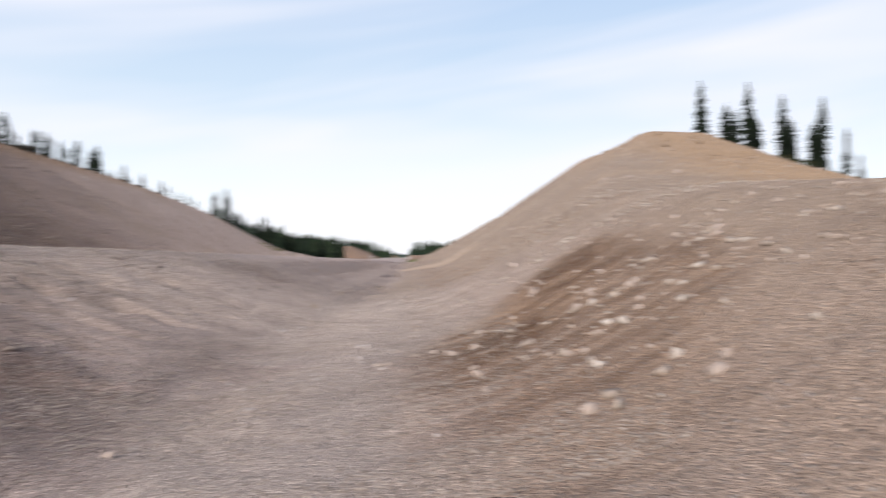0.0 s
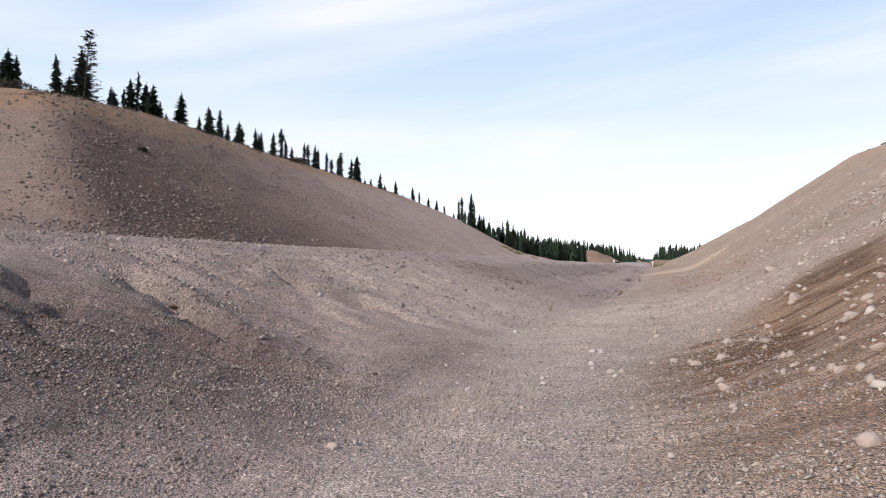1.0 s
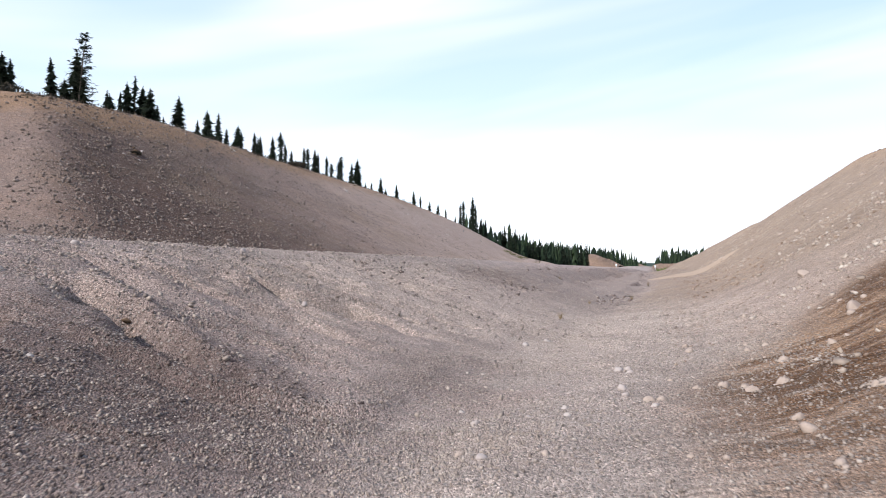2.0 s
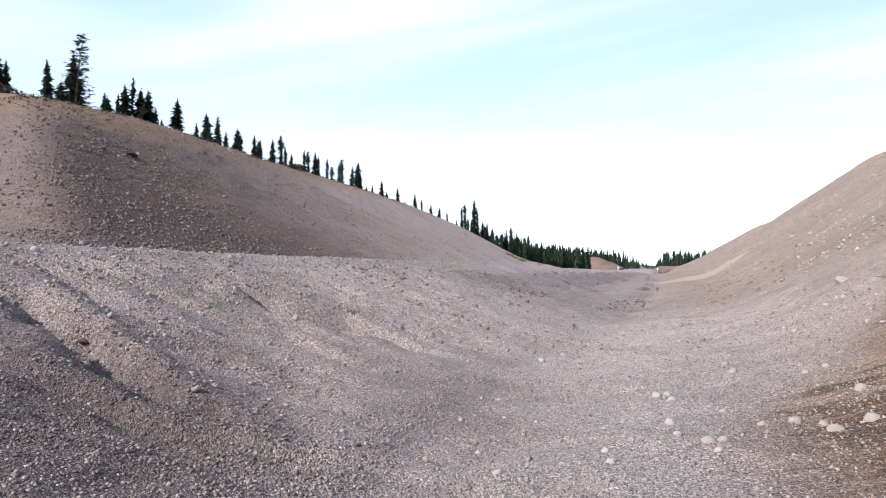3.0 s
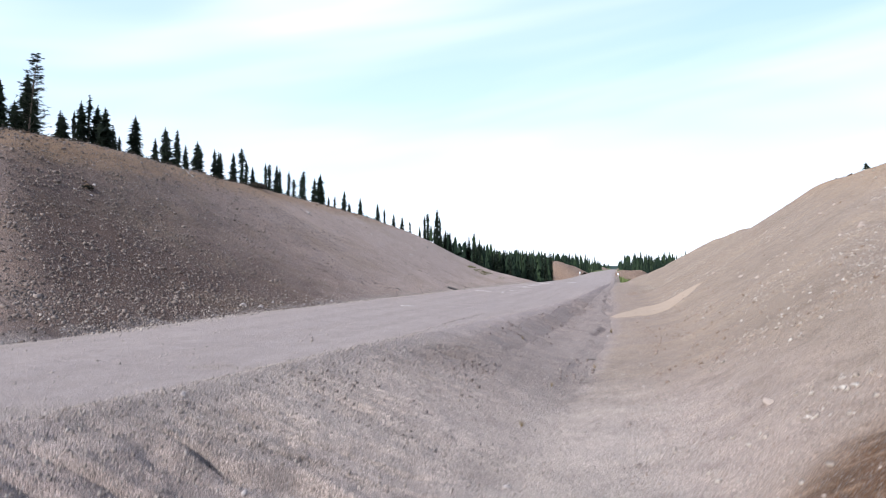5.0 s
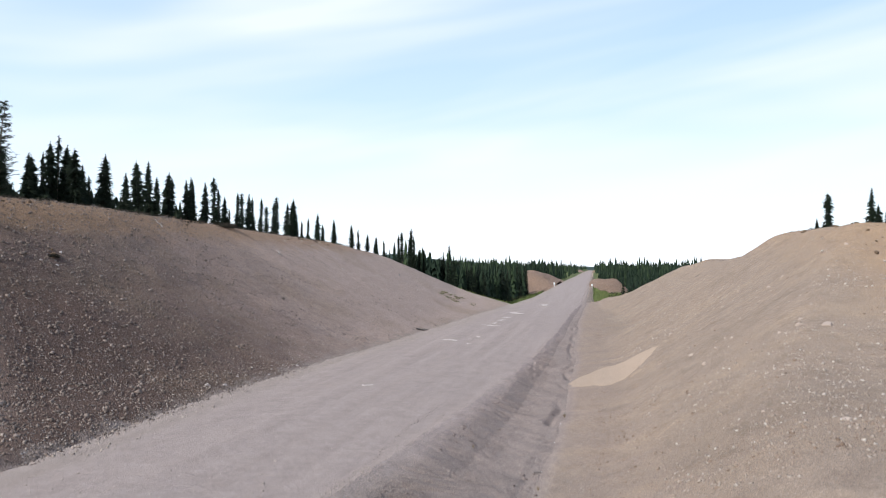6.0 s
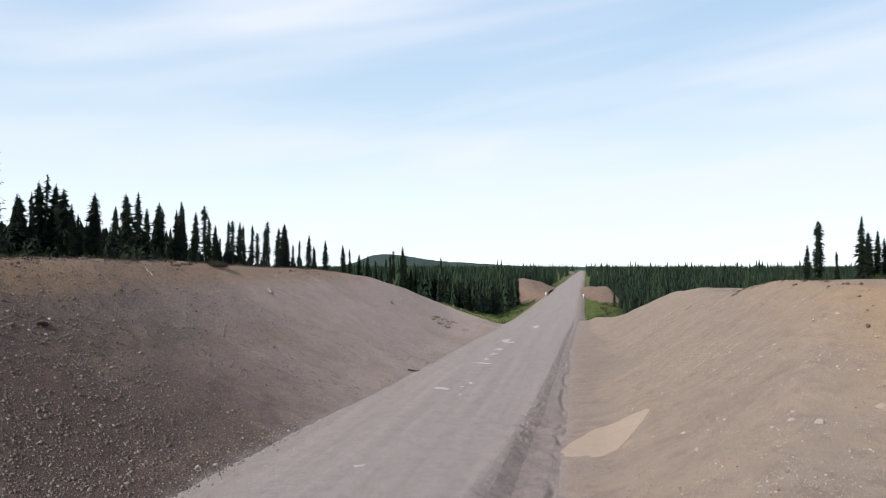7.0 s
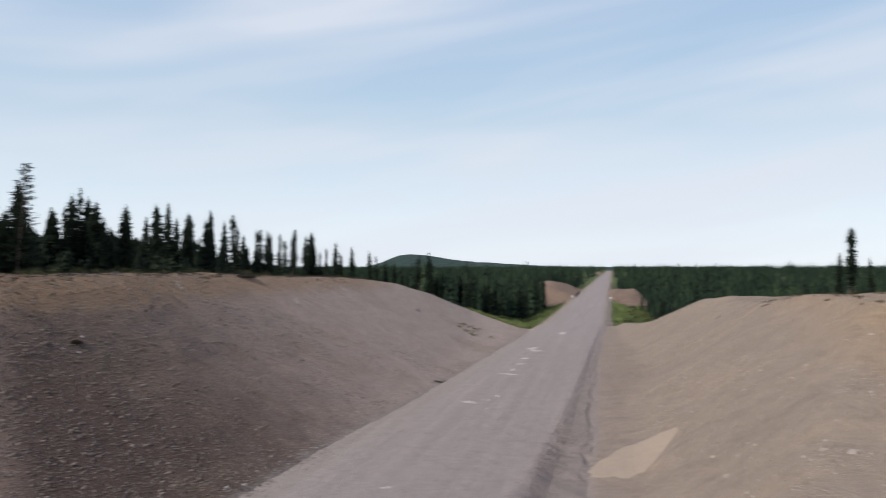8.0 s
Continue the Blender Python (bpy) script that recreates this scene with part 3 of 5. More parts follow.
    # a washed-out gully that opens towards the ditch
    along = (x + 4.4) * 0.732 - (y - 3.4) * 0.681
    across = (x + 4.4) * 0.681 + (y - 3.4) * 0.732 + 0.3 * vnoise(x * 2.6, y * 2.6, 53) + 0.1 * vnoise(x * 8, y * 8, 54)
    deep = 0.5 + 1.0 * (vnoise(x * 4.2, y * 4.2, 55) + 0.3)
    out = out - 0.2 * deep * np.clip((along + 0.25) / 0.12, 0, 1) * np.clip((1.5 - along) / 1.1, 0, 1) * np.exp(-((across / 0.085) ** 2))
    pits = np.clip(vnoise(x * 3.3, y * 3.3, 61) - 0.3, 0, 1) * np.clip(1 - (y - 7) / 4, 0, 1) * on
    out = out - 0.35 * pits
    # wheel tracks on the road
    out = out - 0.02 * on_road * (np.exp(-((x + 9.6) / 0.5) ** 2) + np.exp(-((x + 7.7) / 0.5) ** 2))
    return out


def terrain(x, y):
    x, y = np.asarray(x, float), np.asarray(y, float)
    z = land(x, y)
    return z + relief(x, y, z)


def height(x, y):
    return float(terrain(np.array([x]), np.array([y]))[0])


ROWS_Y = np.concatenate([np.linspace(-60, -2, 16), np.linspace(-1.6, 14, 400), 14 + np.cumsum(np.linspace(0.06, 0.16, 240)),
                         np.linspace(40.7, 135, 230), np.geomspace(136, 700, 80), np.geomspace(720, 4200, 30)])
ease = np.linspace(0, 1, 150)
SPANS = [(-3000, -130, 1 - np.geomspace(1, 0.02, 14)), (-130, -30, 1 - np.linspace(1, 0, 34) ** 1.3), (-30, "toe", np.linspace(0, 1, 100)),
         ("toe", "edge", np.linspace(0, 1, 44)), ("edge", "ditch", np.linspace(0, 1, 90)), ("ditch", 26, 0.18 * ease + 0.82 * ease**2.2),
         (26, 130, np.linspace(0, 1, 34) ** 1.3), (130, 3000, np.geomspace(0.02, 1, 14))]
BOUND = {"toe": toe, "edge": edge, "ditch": ditch}


def sheet(name, spans, y0, y1, mat, thin=1):
    """One sheet of the ground over the given spans of columns, from y0 to y1."""
    ys = ROWS_Y[(ROWS_Y >= y0 - 1e-6) & (ROWS_Y <= y1 + 1e-6)]
    ys = ys[(ys < -1.7) | (ys > 13.9) | (np.arange(len(ys)) % thin == 0)]
    cols = []
    for a, b, f in spans:
        xa = BOUND[a](ys) if isinstance(a, str) else np.full(len(ys), float(a))
        xb = BOUND[b](ys) if isinstance(b, str) else np.full(len(ys), float(b))
        f = (f - f[0]) / (f[-1] - f[0])
        part_ = xa[:, None] + (xb - xa)[:, None] * f[None, :]
        cols.append(part_ if not cols else part_[:, 1:])
    xs = np.concatenate(cols, 1)
    yy = np.repeat(ys[:, None], xs.shape[1], 1)
    zz = terrain(xs, yy)
    n, m = xs.shape
    idx = np.arange(n * m).reshape(n, m)
    faces = np.stack([idx[:-1, :-1], idx[:-1, 1:], idx[1:, 1:], idx[1:, :-1]], -1).reshape(-1, 4)
    me = mesh_from(name, np.stack([xs, yy, zz], -1).reshape(-1, 3), faces.tolist(), mat, True)
    for line, where in BOUND.items():  # metres east of each long line of the place
        me.attributes.new("past_" + line, "FLOAT", "POINT").data.foreach_set("value", (xs - where(yy)).ravel().astype(np.float32))
    return new(name, me)


Y_NEAR, Y_CUT, Y_FAR = ROWS_Y[0], ROWS_Y[np.searchsorted(ROWS_Y, 130.0)], ROWS_Y[-1]
tagged(sheet("road", SPANS[3:4], Y_NEAR, Y_FAR, M_ROAD), "packed grey gravel road running straight to the horizon", "road", kind="structure")
tagged(sheet("ditch", SPANS[4:5], Y_NEAR, Y_FAR, M_EARTH), "rilled stony road verge falling to a gravel ditch", "ditch", kind="structure")
tagged(sheet("hillside_west", SPANS[2:3], Y_NEAR, Y_CUT, M_LEFT, 4), "steep brown gravel cutting beside the road", "hillside", kind="structure")
tagged(sheet("hillside_east", SPANS[5:6], Y_NEAR, Y_CUT, M_EARTH), "steep tan sand and gravel cutting with stones", "hillside", kind="structure")
for part_name, spans, y0, y1, mat, words in (
        ("ground", SPANS[:2], Y_NEAR, Y_FAR, M_GROUND, "green and brown heath ground under the spruces"),
        ("ground_east", SPANS[6:], Y_NEAR, Y_FAR, M_GROUND, "green and brown heath ground behind the cutting"),
        ("ground_valley_west", SPANS[2:3], Y_CUT, Y_FAR, M_VALLEY, "bright green grassy hollow beside the road"),
        ("ground_valley_east", SPANS[5:6], Y_CUT, Y_FAR, M_VALLEY, "bright green grassy hollow beside the road")):
    tagged(sheet(part_name, spans, y0, y1, mat, 8), words, "ground", kind="structure")


# ---- spruces ----
def branch(verts, faces, rng, root, ang, length, droop, wide):
    """One drooping spray: a ragged blade, arched in section."""
    c, s = math.cos(ang), math.sin(ang)
    k = 2
    base = len(verts)
    for i in range(k + 1):
        f = i / k
        r = length * f
        w = wide * (1 - f) ** 0.5 * rng.uniform(0.5, 1.4) + 0.006
        z = root[2] - droop * length * (f ** 1.4) + (0.10 * length * f * f)
        cx, cy = root[0] + c * r, root[1] + s * r
        verts += [(cx - s * w, cy + c * w, z - w * rng.uniform(0.3, 0.9)), (cx, cy, z + w * 0.35), (cx + s * w, cy - c * w, z - w * rng.uniform(0.3, 0.9))]
    for i in range(k):
        a = base + 3 * i
        faces += [(a, a + 1, a + 4, a + 3), (a + 1, a + 2, a + 5, a + 4)]


def pole(verts, faces, rings, n=7):
    """A tapered round stem through rings of (x, y, z, radius)."""
    base = len(verts)
    for x, y, z, r in rings:
        for i in range(n):
            a = 2 * math.pi * i / n
            verts.append((x + r * math.cos(a), y + r * math.sin(a), z))
    for j in range(len(rings) - 1):
        for i in range(n):
            faces.append((base + j * n + i, base + j * n + (i + 1) % n, base + (j + 1) * n + (i + 1) % n, base + (j + 1) * n + i))


def spruce_meshes(seed, spread, levels, per, power=0.62, sparse=0.0, tuft=0.0, bare=0.05):
    """Crown and trunk of a spruce 5 m tall: a narrow ragged column, blunt at the top."""
    rng = random.Random(seed)
    verts, faces = [], []
    tall = 5.0
    bulge = [rng.uniform(0.7, 1.25) for _ in range(9)]
    for i in range(levels):
        f = i / (levels - 1)
        z = tall * (bare + (0.97 - bare) * f)
        b = f * 7.99
        env = spread * (1 - f) ** power * (bulge[int(b)] * (1 - b % 1) + bulge[int(b) + 1] * (b % 1)) + 0.09
        env *= min(1.0, 0.62 + f * 1.3)
        if tuft and f > 0.72:
            env += tuft * max(0.0, 1 - abs(f - 0.86) / 0.14) * spread
        for _ in range(per):
            if rng.random() < sparse * (1.6 if 0.45 < f < 0.75 else 1.0):
                continue
            length = env * rng.uniform(0.35, 1.2)
            branch(verts, faces, rng, (0, 0, z + rng.uniform(-0.32, 0.2)), rng.uniform(0, 2 * math.pi), length, rng.uniform(0.0, 0.8), 0.13 * length + 0.03)
    crown = mesh_from("crown", verts, faces, M_NEEDLE)
    tv, tf = [], []
    pole(tv, tf, [(0, 0, -0.3, 0.10), (0, 0, 0.7, 0.07), (0.02, 0, 3, 0.04), (0, 0.01, 5.05, 0.008)])
    return crown, mesh_from("trunk", tv, tf, M_BARK, True)


SPRUCE = [spruce_meshes(1, 0.86, 50, 20, 0.5, sparse=0.06), spruce_meshes(2, 0.66, 50, 18, 0.56, sparse=0.08), spruce_meshes(3, 0.5, 52, 16, 0.6, sparse=0.2), spruce_meshes(4, 1.0, 50, 21, 0.55, sparse=0.05),
          spruce_meshes(5, 0.36, 50, 13, 0.3, sparse=0.3, tuft=0.5, bare=0.2), spruce_meshes(6, 0.44, 50, 13, 0.9, sparse=0.35, tuft=0.35, bare=0.1)]
rng_t = random.Random(7)
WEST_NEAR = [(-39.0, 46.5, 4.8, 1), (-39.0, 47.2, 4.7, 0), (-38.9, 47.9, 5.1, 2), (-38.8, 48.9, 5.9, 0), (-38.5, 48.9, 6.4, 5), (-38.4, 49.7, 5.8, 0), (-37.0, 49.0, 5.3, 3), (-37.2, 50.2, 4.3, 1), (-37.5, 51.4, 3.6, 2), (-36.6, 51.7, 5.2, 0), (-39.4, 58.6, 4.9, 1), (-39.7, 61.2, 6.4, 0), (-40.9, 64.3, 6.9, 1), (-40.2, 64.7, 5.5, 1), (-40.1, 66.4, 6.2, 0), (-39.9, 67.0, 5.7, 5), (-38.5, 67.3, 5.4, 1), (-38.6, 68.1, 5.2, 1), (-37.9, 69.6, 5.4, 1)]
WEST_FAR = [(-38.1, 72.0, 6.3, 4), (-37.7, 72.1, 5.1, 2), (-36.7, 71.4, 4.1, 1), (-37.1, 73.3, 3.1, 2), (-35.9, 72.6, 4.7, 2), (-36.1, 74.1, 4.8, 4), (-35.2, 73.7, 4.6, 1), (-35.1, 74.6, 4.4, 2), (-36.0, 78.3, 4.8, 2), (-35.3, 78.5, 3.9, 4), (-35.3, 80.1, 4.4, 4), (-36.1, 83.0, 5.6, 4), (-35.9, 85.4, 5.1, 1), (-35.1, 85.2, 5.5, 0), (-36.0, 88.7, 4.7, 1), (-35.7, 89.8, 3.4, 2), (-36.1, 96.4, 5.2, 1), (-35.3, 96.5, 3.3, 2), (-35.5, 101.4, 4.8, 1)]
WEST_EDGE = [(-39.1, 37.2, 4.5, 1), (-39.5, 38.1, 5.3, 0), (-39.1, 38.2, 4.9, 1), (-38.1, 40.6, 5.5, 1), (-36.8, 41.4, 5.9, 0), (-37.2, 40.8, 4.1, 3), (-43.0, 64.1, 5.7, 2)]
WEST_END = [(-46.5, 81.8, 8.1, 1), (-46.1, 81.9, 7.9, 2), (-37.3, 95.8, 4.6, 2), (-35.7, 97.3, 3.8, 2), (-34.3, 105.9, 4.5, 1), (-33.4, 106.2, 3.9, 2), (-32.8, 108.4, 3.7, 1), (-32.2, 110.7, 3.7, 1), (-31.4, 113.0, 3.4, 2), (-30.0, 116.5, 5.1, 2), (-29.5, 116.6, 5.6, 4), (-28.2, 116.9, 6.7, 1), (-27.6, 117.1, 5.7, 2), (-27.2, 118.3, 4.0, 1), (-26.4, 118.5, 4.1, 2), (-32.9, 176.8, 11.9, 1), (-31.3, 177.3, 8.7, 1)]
EAST = [(24.5, 87.5, 7.3, 4), (25.1, 88.0, 7.2, 4), (24.1, 89.6, 4.8, 1), (28.8, 94.5, 4.6, 2), (28.5, 86.2, 7.7, 1), (30.8, 90.8, 6.4, 0), (31.0, 88.8, 6.3, 1), (32.3, 90.0, 5.6, 1), (24.5, 105.9, 5.6, 2), (26.4, 104.3, 5.2, 2), (23.5, 59.7, 7.8, 1), (25.6, 59.6, 5.8, 0), (26.2, 59.6, 5.4, 1), (26.9, 58.5, 7.3, 1), (27.9, 59.5, 4.9, 3), (29.1, 57.4, 6.2, 1), (30.1, 58.4, 4.5, 0), (31.0, 55.4, 5.9, 1), (31.0, 56.4, 4.0, 0), (31.8, 53.4, 4.1, 2), (32.3, 52.4, 2.5, 2)]


def spruce(x, y, tall, kind, label, group):
    crown, trunk = SPRUCE[kind]
    tree = new("spruce_tree")
    wide = (tall / 5) ** 0.6
    tree.matrix_world = pose(x, y, height(x, y) - 0.05, rng_t.uniform(-2, 2), rng_t.uniform(-2, 2), rng_t.uniform(0, 360)) @ Matrix.Diagonal((wide, wide, tall / 5, 1))
    for pname, me in (("crown", crown), ("trunk", trunk)):
        p = new(pname, me)
        p.parent = tree
    return tagged(tree, label, "tree", group)


SPRUCE += [spruce_meshes(8, 1.0, 30, 12, 0.72), spruce_meshes(9, 0.8, 30, 11, 0.66)]
FRONT = []
rng_f = random.Random(17)
for k in range(64):
    y = rng_f.uniform(138, 217)
    FRONT.append((float(np.interp(y, [118, 150, 160, 211, 217], [-28, -20, -19.3, -18, -18.5])) - rng_f.uniform(-0.4, 7.0), y, rng_f.uniform(4.5, 7.5) * (1 + 0.3 * (y - 150) / 65), rng_f.choice((6, 7))))
for k in range(44):
    y = rng_f.uniform(122, 210)
    FRONT.append((float(np.interp(y, [100, 125, 165, 200], [30, 13, 9, 8.5])) + rng_f.uniform(-1.0, 5.0), y, rng_f.uniform(2.0, 3.6) + 1.0 * (y > 165), rng_f.choice((6, 7))))
KIND_WORDS = ["full dark green black spruce", "narrow dark black spruce", "slender young black spruce", "broad dark green spruce",
              "thin spruce with a bunched top", "spindly spruce with a bare tip", "broad green spruce", "narrow green spruce"]
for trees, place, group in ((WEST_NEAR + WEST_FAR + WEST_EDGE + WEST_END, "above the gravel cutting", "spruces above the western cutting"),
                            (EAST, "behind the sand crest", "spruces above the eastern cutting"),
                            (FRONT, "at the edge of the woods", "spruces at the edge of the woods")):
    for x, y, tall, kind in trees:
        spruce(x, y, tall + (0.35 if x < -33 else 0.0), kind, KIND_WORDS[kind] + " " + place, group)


def larch(x, y, tall):
    """A sparse larch: thin upswept branches with tufts, the sky showing through."""
    rng = random.Random(31)
    tree = new("larch_tree")
    tree.matrix_world = pose(x, y, height(x, y) - 0.05, 0, 3, 0)
    tv, tf = [], []
    pole(tv, tf, [(0, 0, -0.2, 0.10), (0.05, 0, tall * 0.4, 0.06), (0.2, 0, tall * 0.8, 0.03), (0.42, 0, tall, 0.008)])
    cv, cf = [], []
    for i in range(260):
        f = rng.uniform(0.12, 0.99)
        ang = rng.uniform(0, 2 * math.pi)
        length = (1.45 * (1 - f) ** 0.8 + 0.2) * rng.uniform(0.4, 1.1)
        z, c, s = f * tall, math.cos(ang), math.sin(ang)
        x0 = 0.42 * max(0, f - 0.3) ** 1.3
        rise = rng.uniform(0.1, 0.5)
        pole(tv, tf, [(x0, 0, z, 0.016), (x0 + c * length * 0.6, s * length * 0.6, z + rise * length * 0.4, 0.010), (x0 + c * length, s * length, z + rise * length, 0.003)], 4)
        for k in range(int(4 + 10 * length)):
            g = rng.uniform(0.25, 1.0) * length
            branch(cv, cf, rng, (x0 + c * g, s * g, z + rise * g), ang + rng.uniform(-1.6, 1.6), rng.uniform(0.10, 0.26), rng.uniform(-0.3, 0.8), 0.022)
    for pname, me in (("trunk", mesh_from("trunk", tv, tf, M_BARK, True)), ("crown", mesh_from("crown", cv, cf, M_NEEDLE))):
        p = new(pname, me)
        p.parent = tree
    return tagged(tree, "tall sparse larch with thin open branches among spruces", "tree")


larch(-36.6, 40.9, 7.4)


# ---- far woods: very many small spruces in one object ----
def fast_mesh(name, verts, tris, mat, smooth=False):
    """A mesh from arrays of vertices and triangles."""
    me = bpy.data.meshes.new(name)
    me.vertices.add(len(verts))
    me.vertices.foreach_set("co", np.ascontiguousarray(verts, dtype=np.float32).ravel())
    me.loops.add(3 * len(tris))
    me.loops.foreach_set("vertex_index", np.ascontiguousarray(tris, dtype=np.int32).ravel())
    me.polygons.add(len(tris))
    me.polygons.foreach_set("loop_start", np.arange(0, 3 * len(tris), 3, dtype=np.int32))
    me.polygons.foreach_set("use_smooth", np.full(len(tris), smooth))
    me.materials.append(mat)
    me.update(calc_edges=True)
    me.validate()
    return me


def scatter(base_v, base_t, px_, py_, pz_, scale3, turn, jitter, rs):
    """Copies of a small shape: turned about z, scaled along x, y and z, each vertex shaken a little."""
    n, m = len(px_), len(base_v)
    v = np.repeat(base_v[None], n, 0) * (1 + jitter * (rs.rand(n, m, 1) - 0.5) * 2)
    v = v * scale3[:, None, :]
    c, s = np.cos(turn)[:, None], np.sin(turn)[:, None]
    out = np.stack([c * v[..., 0] - s * v[..., 1] + px_[:, None], s * v[..., 0] + c * v[..., 1] + py_[:, None], v[..., 2] + pz_[:, None]], -1)
    return out.reshape(-1, 3), (base_t[None] + (np.arange(n) * m)[:, None, None]).reshape(-1, 3)


def tier_tree(tiers, spokes=4):
    """A spruce one unit high of stacked ragged skirts."""
    v, t = [], []
    for k in range(tiers):
        z0 = 0.04 + 0.90 * k / tiers
        z1 = min(1.0, z0 + 1.7 / tiers)
        r = 0.16 * (1 - k / tiers) ** 0.75 + 0.02
        b = len(v)
        v.append((0, 0, z1))
        for i in range(2 * spokes):
            a = math.pi * i / spokes + k
            rr = r if i % 2 else r * 0.55
            v.append((rr * math.cos(a), rr * math.sin(a), z0 + (0.0 if i % 2 else 0.35 / tiers)))
        for i in range(2 * spokes):
            t.append((b, b + 1 + i, b + 1 + (i + 1) % (2 * spokes)))
        if k:
            t.append((b, b - 2 * spokes - 1, b + 1))  # one piece from top to bottom
    return np.array(v), np.array(t)


def woods(name, label, seed, count, xr, yr, keep, tiers, tall, mat=None, grow=((0, 150, 215, 400, 700, 4000), (1, 1, 1.35, 1.3, 1, 1))):
    rs = np.random.RandomState(seed)
    y = yr[0] + (yr[1] - yr[0]) * rs.rand(count) ** 1.3
    x = xr[0] + (xr[1] - xr[0]) * rs.rand(count)
    clump = vnoise(x * 0.06, y * 0.06, seed) + 0.5
    ok = keep(x, y) & (rs.rand(count) < 0.35 + clump)
    x, y = x[ok], y[ok]
    h = (tall[0] + (tall[1] - tall[0]) * rs.rand(len(x)) ** 1.2) * np.interp(y, *grow)
    wide = h ** 0.5 * 2.25 * (0.7 + 0.6 * rs.rand(len(x)))
    bv, bt = tier_tree(tiers)
    v, t = scatter(bv, bt, x, y, terrain(x, y) - 0.1, np.stack([wide, wide, h], -1), rs.rand(len(x)) * 6.3, 0.16, rs)
    return tagged(new(name, fast_mesh(name, v, t, mat or M_FOREST)), label, "forest", kind="stuff")


def west_edge(y):
    return np.interp(y, [118, 150, 160, 211, 217, 224, 285, 300, 840, 860, 1150, 1170, 4000], [-28, -20, -19.3, -18, -18.5, -24, -22, -14.5, -14.5, -22, -22, -15, -15])


def east_edge(y):
    return np.interp(y, [100, 125, 165, 200, 230, 285, 300, 840, 860, 1120, 1140, 4000], [30, 13, 9, 8.5, 10.5, 10, 3.0, 2.5, 9.5, 9.5, 2.5, 2.5])


woods("spruce_woods", "dense dark green spruce woods in the hollow", 3, 8800, (-170, -17), (140, 420), lambda x, y: (x < west_edge(y)) & (x > -45 - (y - 150) * 0.45), 6, (3.4, 7.6))
woods("spruce_woods", "dense dark green spruce woods east of the road", 4, 6000, (3, 170), (122, 420), lambda x, y: (x > east_edge(y)) & (x < 48 + (y - 112) * 0.4), 6, (3.0, 7.6), grow=((0, 120, 180, 260, 400, 700), (0.6, 0.6, 0.75, 1.1, 1.3, 1.2)))
woods("spruce_woods", "far spruce woods reaching to the horizon", 5, 11000, (-900, 620), (400, 1500), lambda x, y: ((x < west_edge(y)) | (x > east_edge(y))) & (x > -0.75 * y) & (x < 0.5 * y), 3, (5, 10))
woods("spruce_woods", "far spruce woods reaching to the horizon", 6, 6000, (-1900, 1300), (1450, 3300), lambda x, y: ((x < -18) | (x > 4)) & (x > -0.75 * y) & (x < 0.5 * y), 2, (8, 14))
woods("spruce_thicket", "young spruces scattered behind the western crest", 8, 700, (-80, -42), (40, 92), lambda x, y: x < -41 - 0.3 * np.maximum(0, 60 - y), 7, (1.8, 4.4), M_NEEDLE)
woods("spruce_thicket", "dense young spruces filling the plateau behind the crest", 9, 1100, (-66, -44), (34, 84), lambda x, y: x < -44, 6, (2.6, 4.9), M_NEEDLE)
woods("spruce_thicket", "knee-high to man-high spruces along the crest", 10, 420, (-43, -34.5), (44, 104), lambda x, y: (x < -35.5) & (y > 44), 7, (0.9, 2.3), M_NEEDLE)


def far_hill():
    rs = np.random.RandomState(2)
    xs, ys = np.meshgrid(np.linspace(-1100, 500, 130), np.linspace(2300, 3300, 30))
    w = np.where(xs < -745, 75, 170)
    z = 44 * np.exp(-(((xs + 745) / w) ** 2)) + 16 * np.exp(-(((xs + 480) / 230) ** 2)) + 4
    z = z * np.exp(-(((ys - 2750) / 260) ** 2)) + 3.0 * rs.rand(*xs.shape)
    n, m = xs.shape
    idx = np.arange(n * m).reshape(n, m)
    faces = np.stack([idx[:-1, :-1], idx[:-1, 1:], idx[1:, 1:], idx[1:, :-1]], -1).reshape(-1, 4)
    me = mesh_from("backdrop_hill", np.stack([xs, ys, z + 5 - 30 * (np.abs(ys - 2800) / 500) ** 4], -1).reshape(-1, 3), faces.tolist(), M_FARHILL)
    tagged(new("backdrop_hill", me), "low wooded hill on the horizon", "hill", kind="structure")


# distant woods, with the bluish haze in front mixed into their colour
M_FARHILL = plain("hazy_far_woods", [(0.3, (0.028, 0.046, 0.036)), (0.7, (0.045, 0.068, 0.052))], 0.05, bump=2.0)
far_hill()


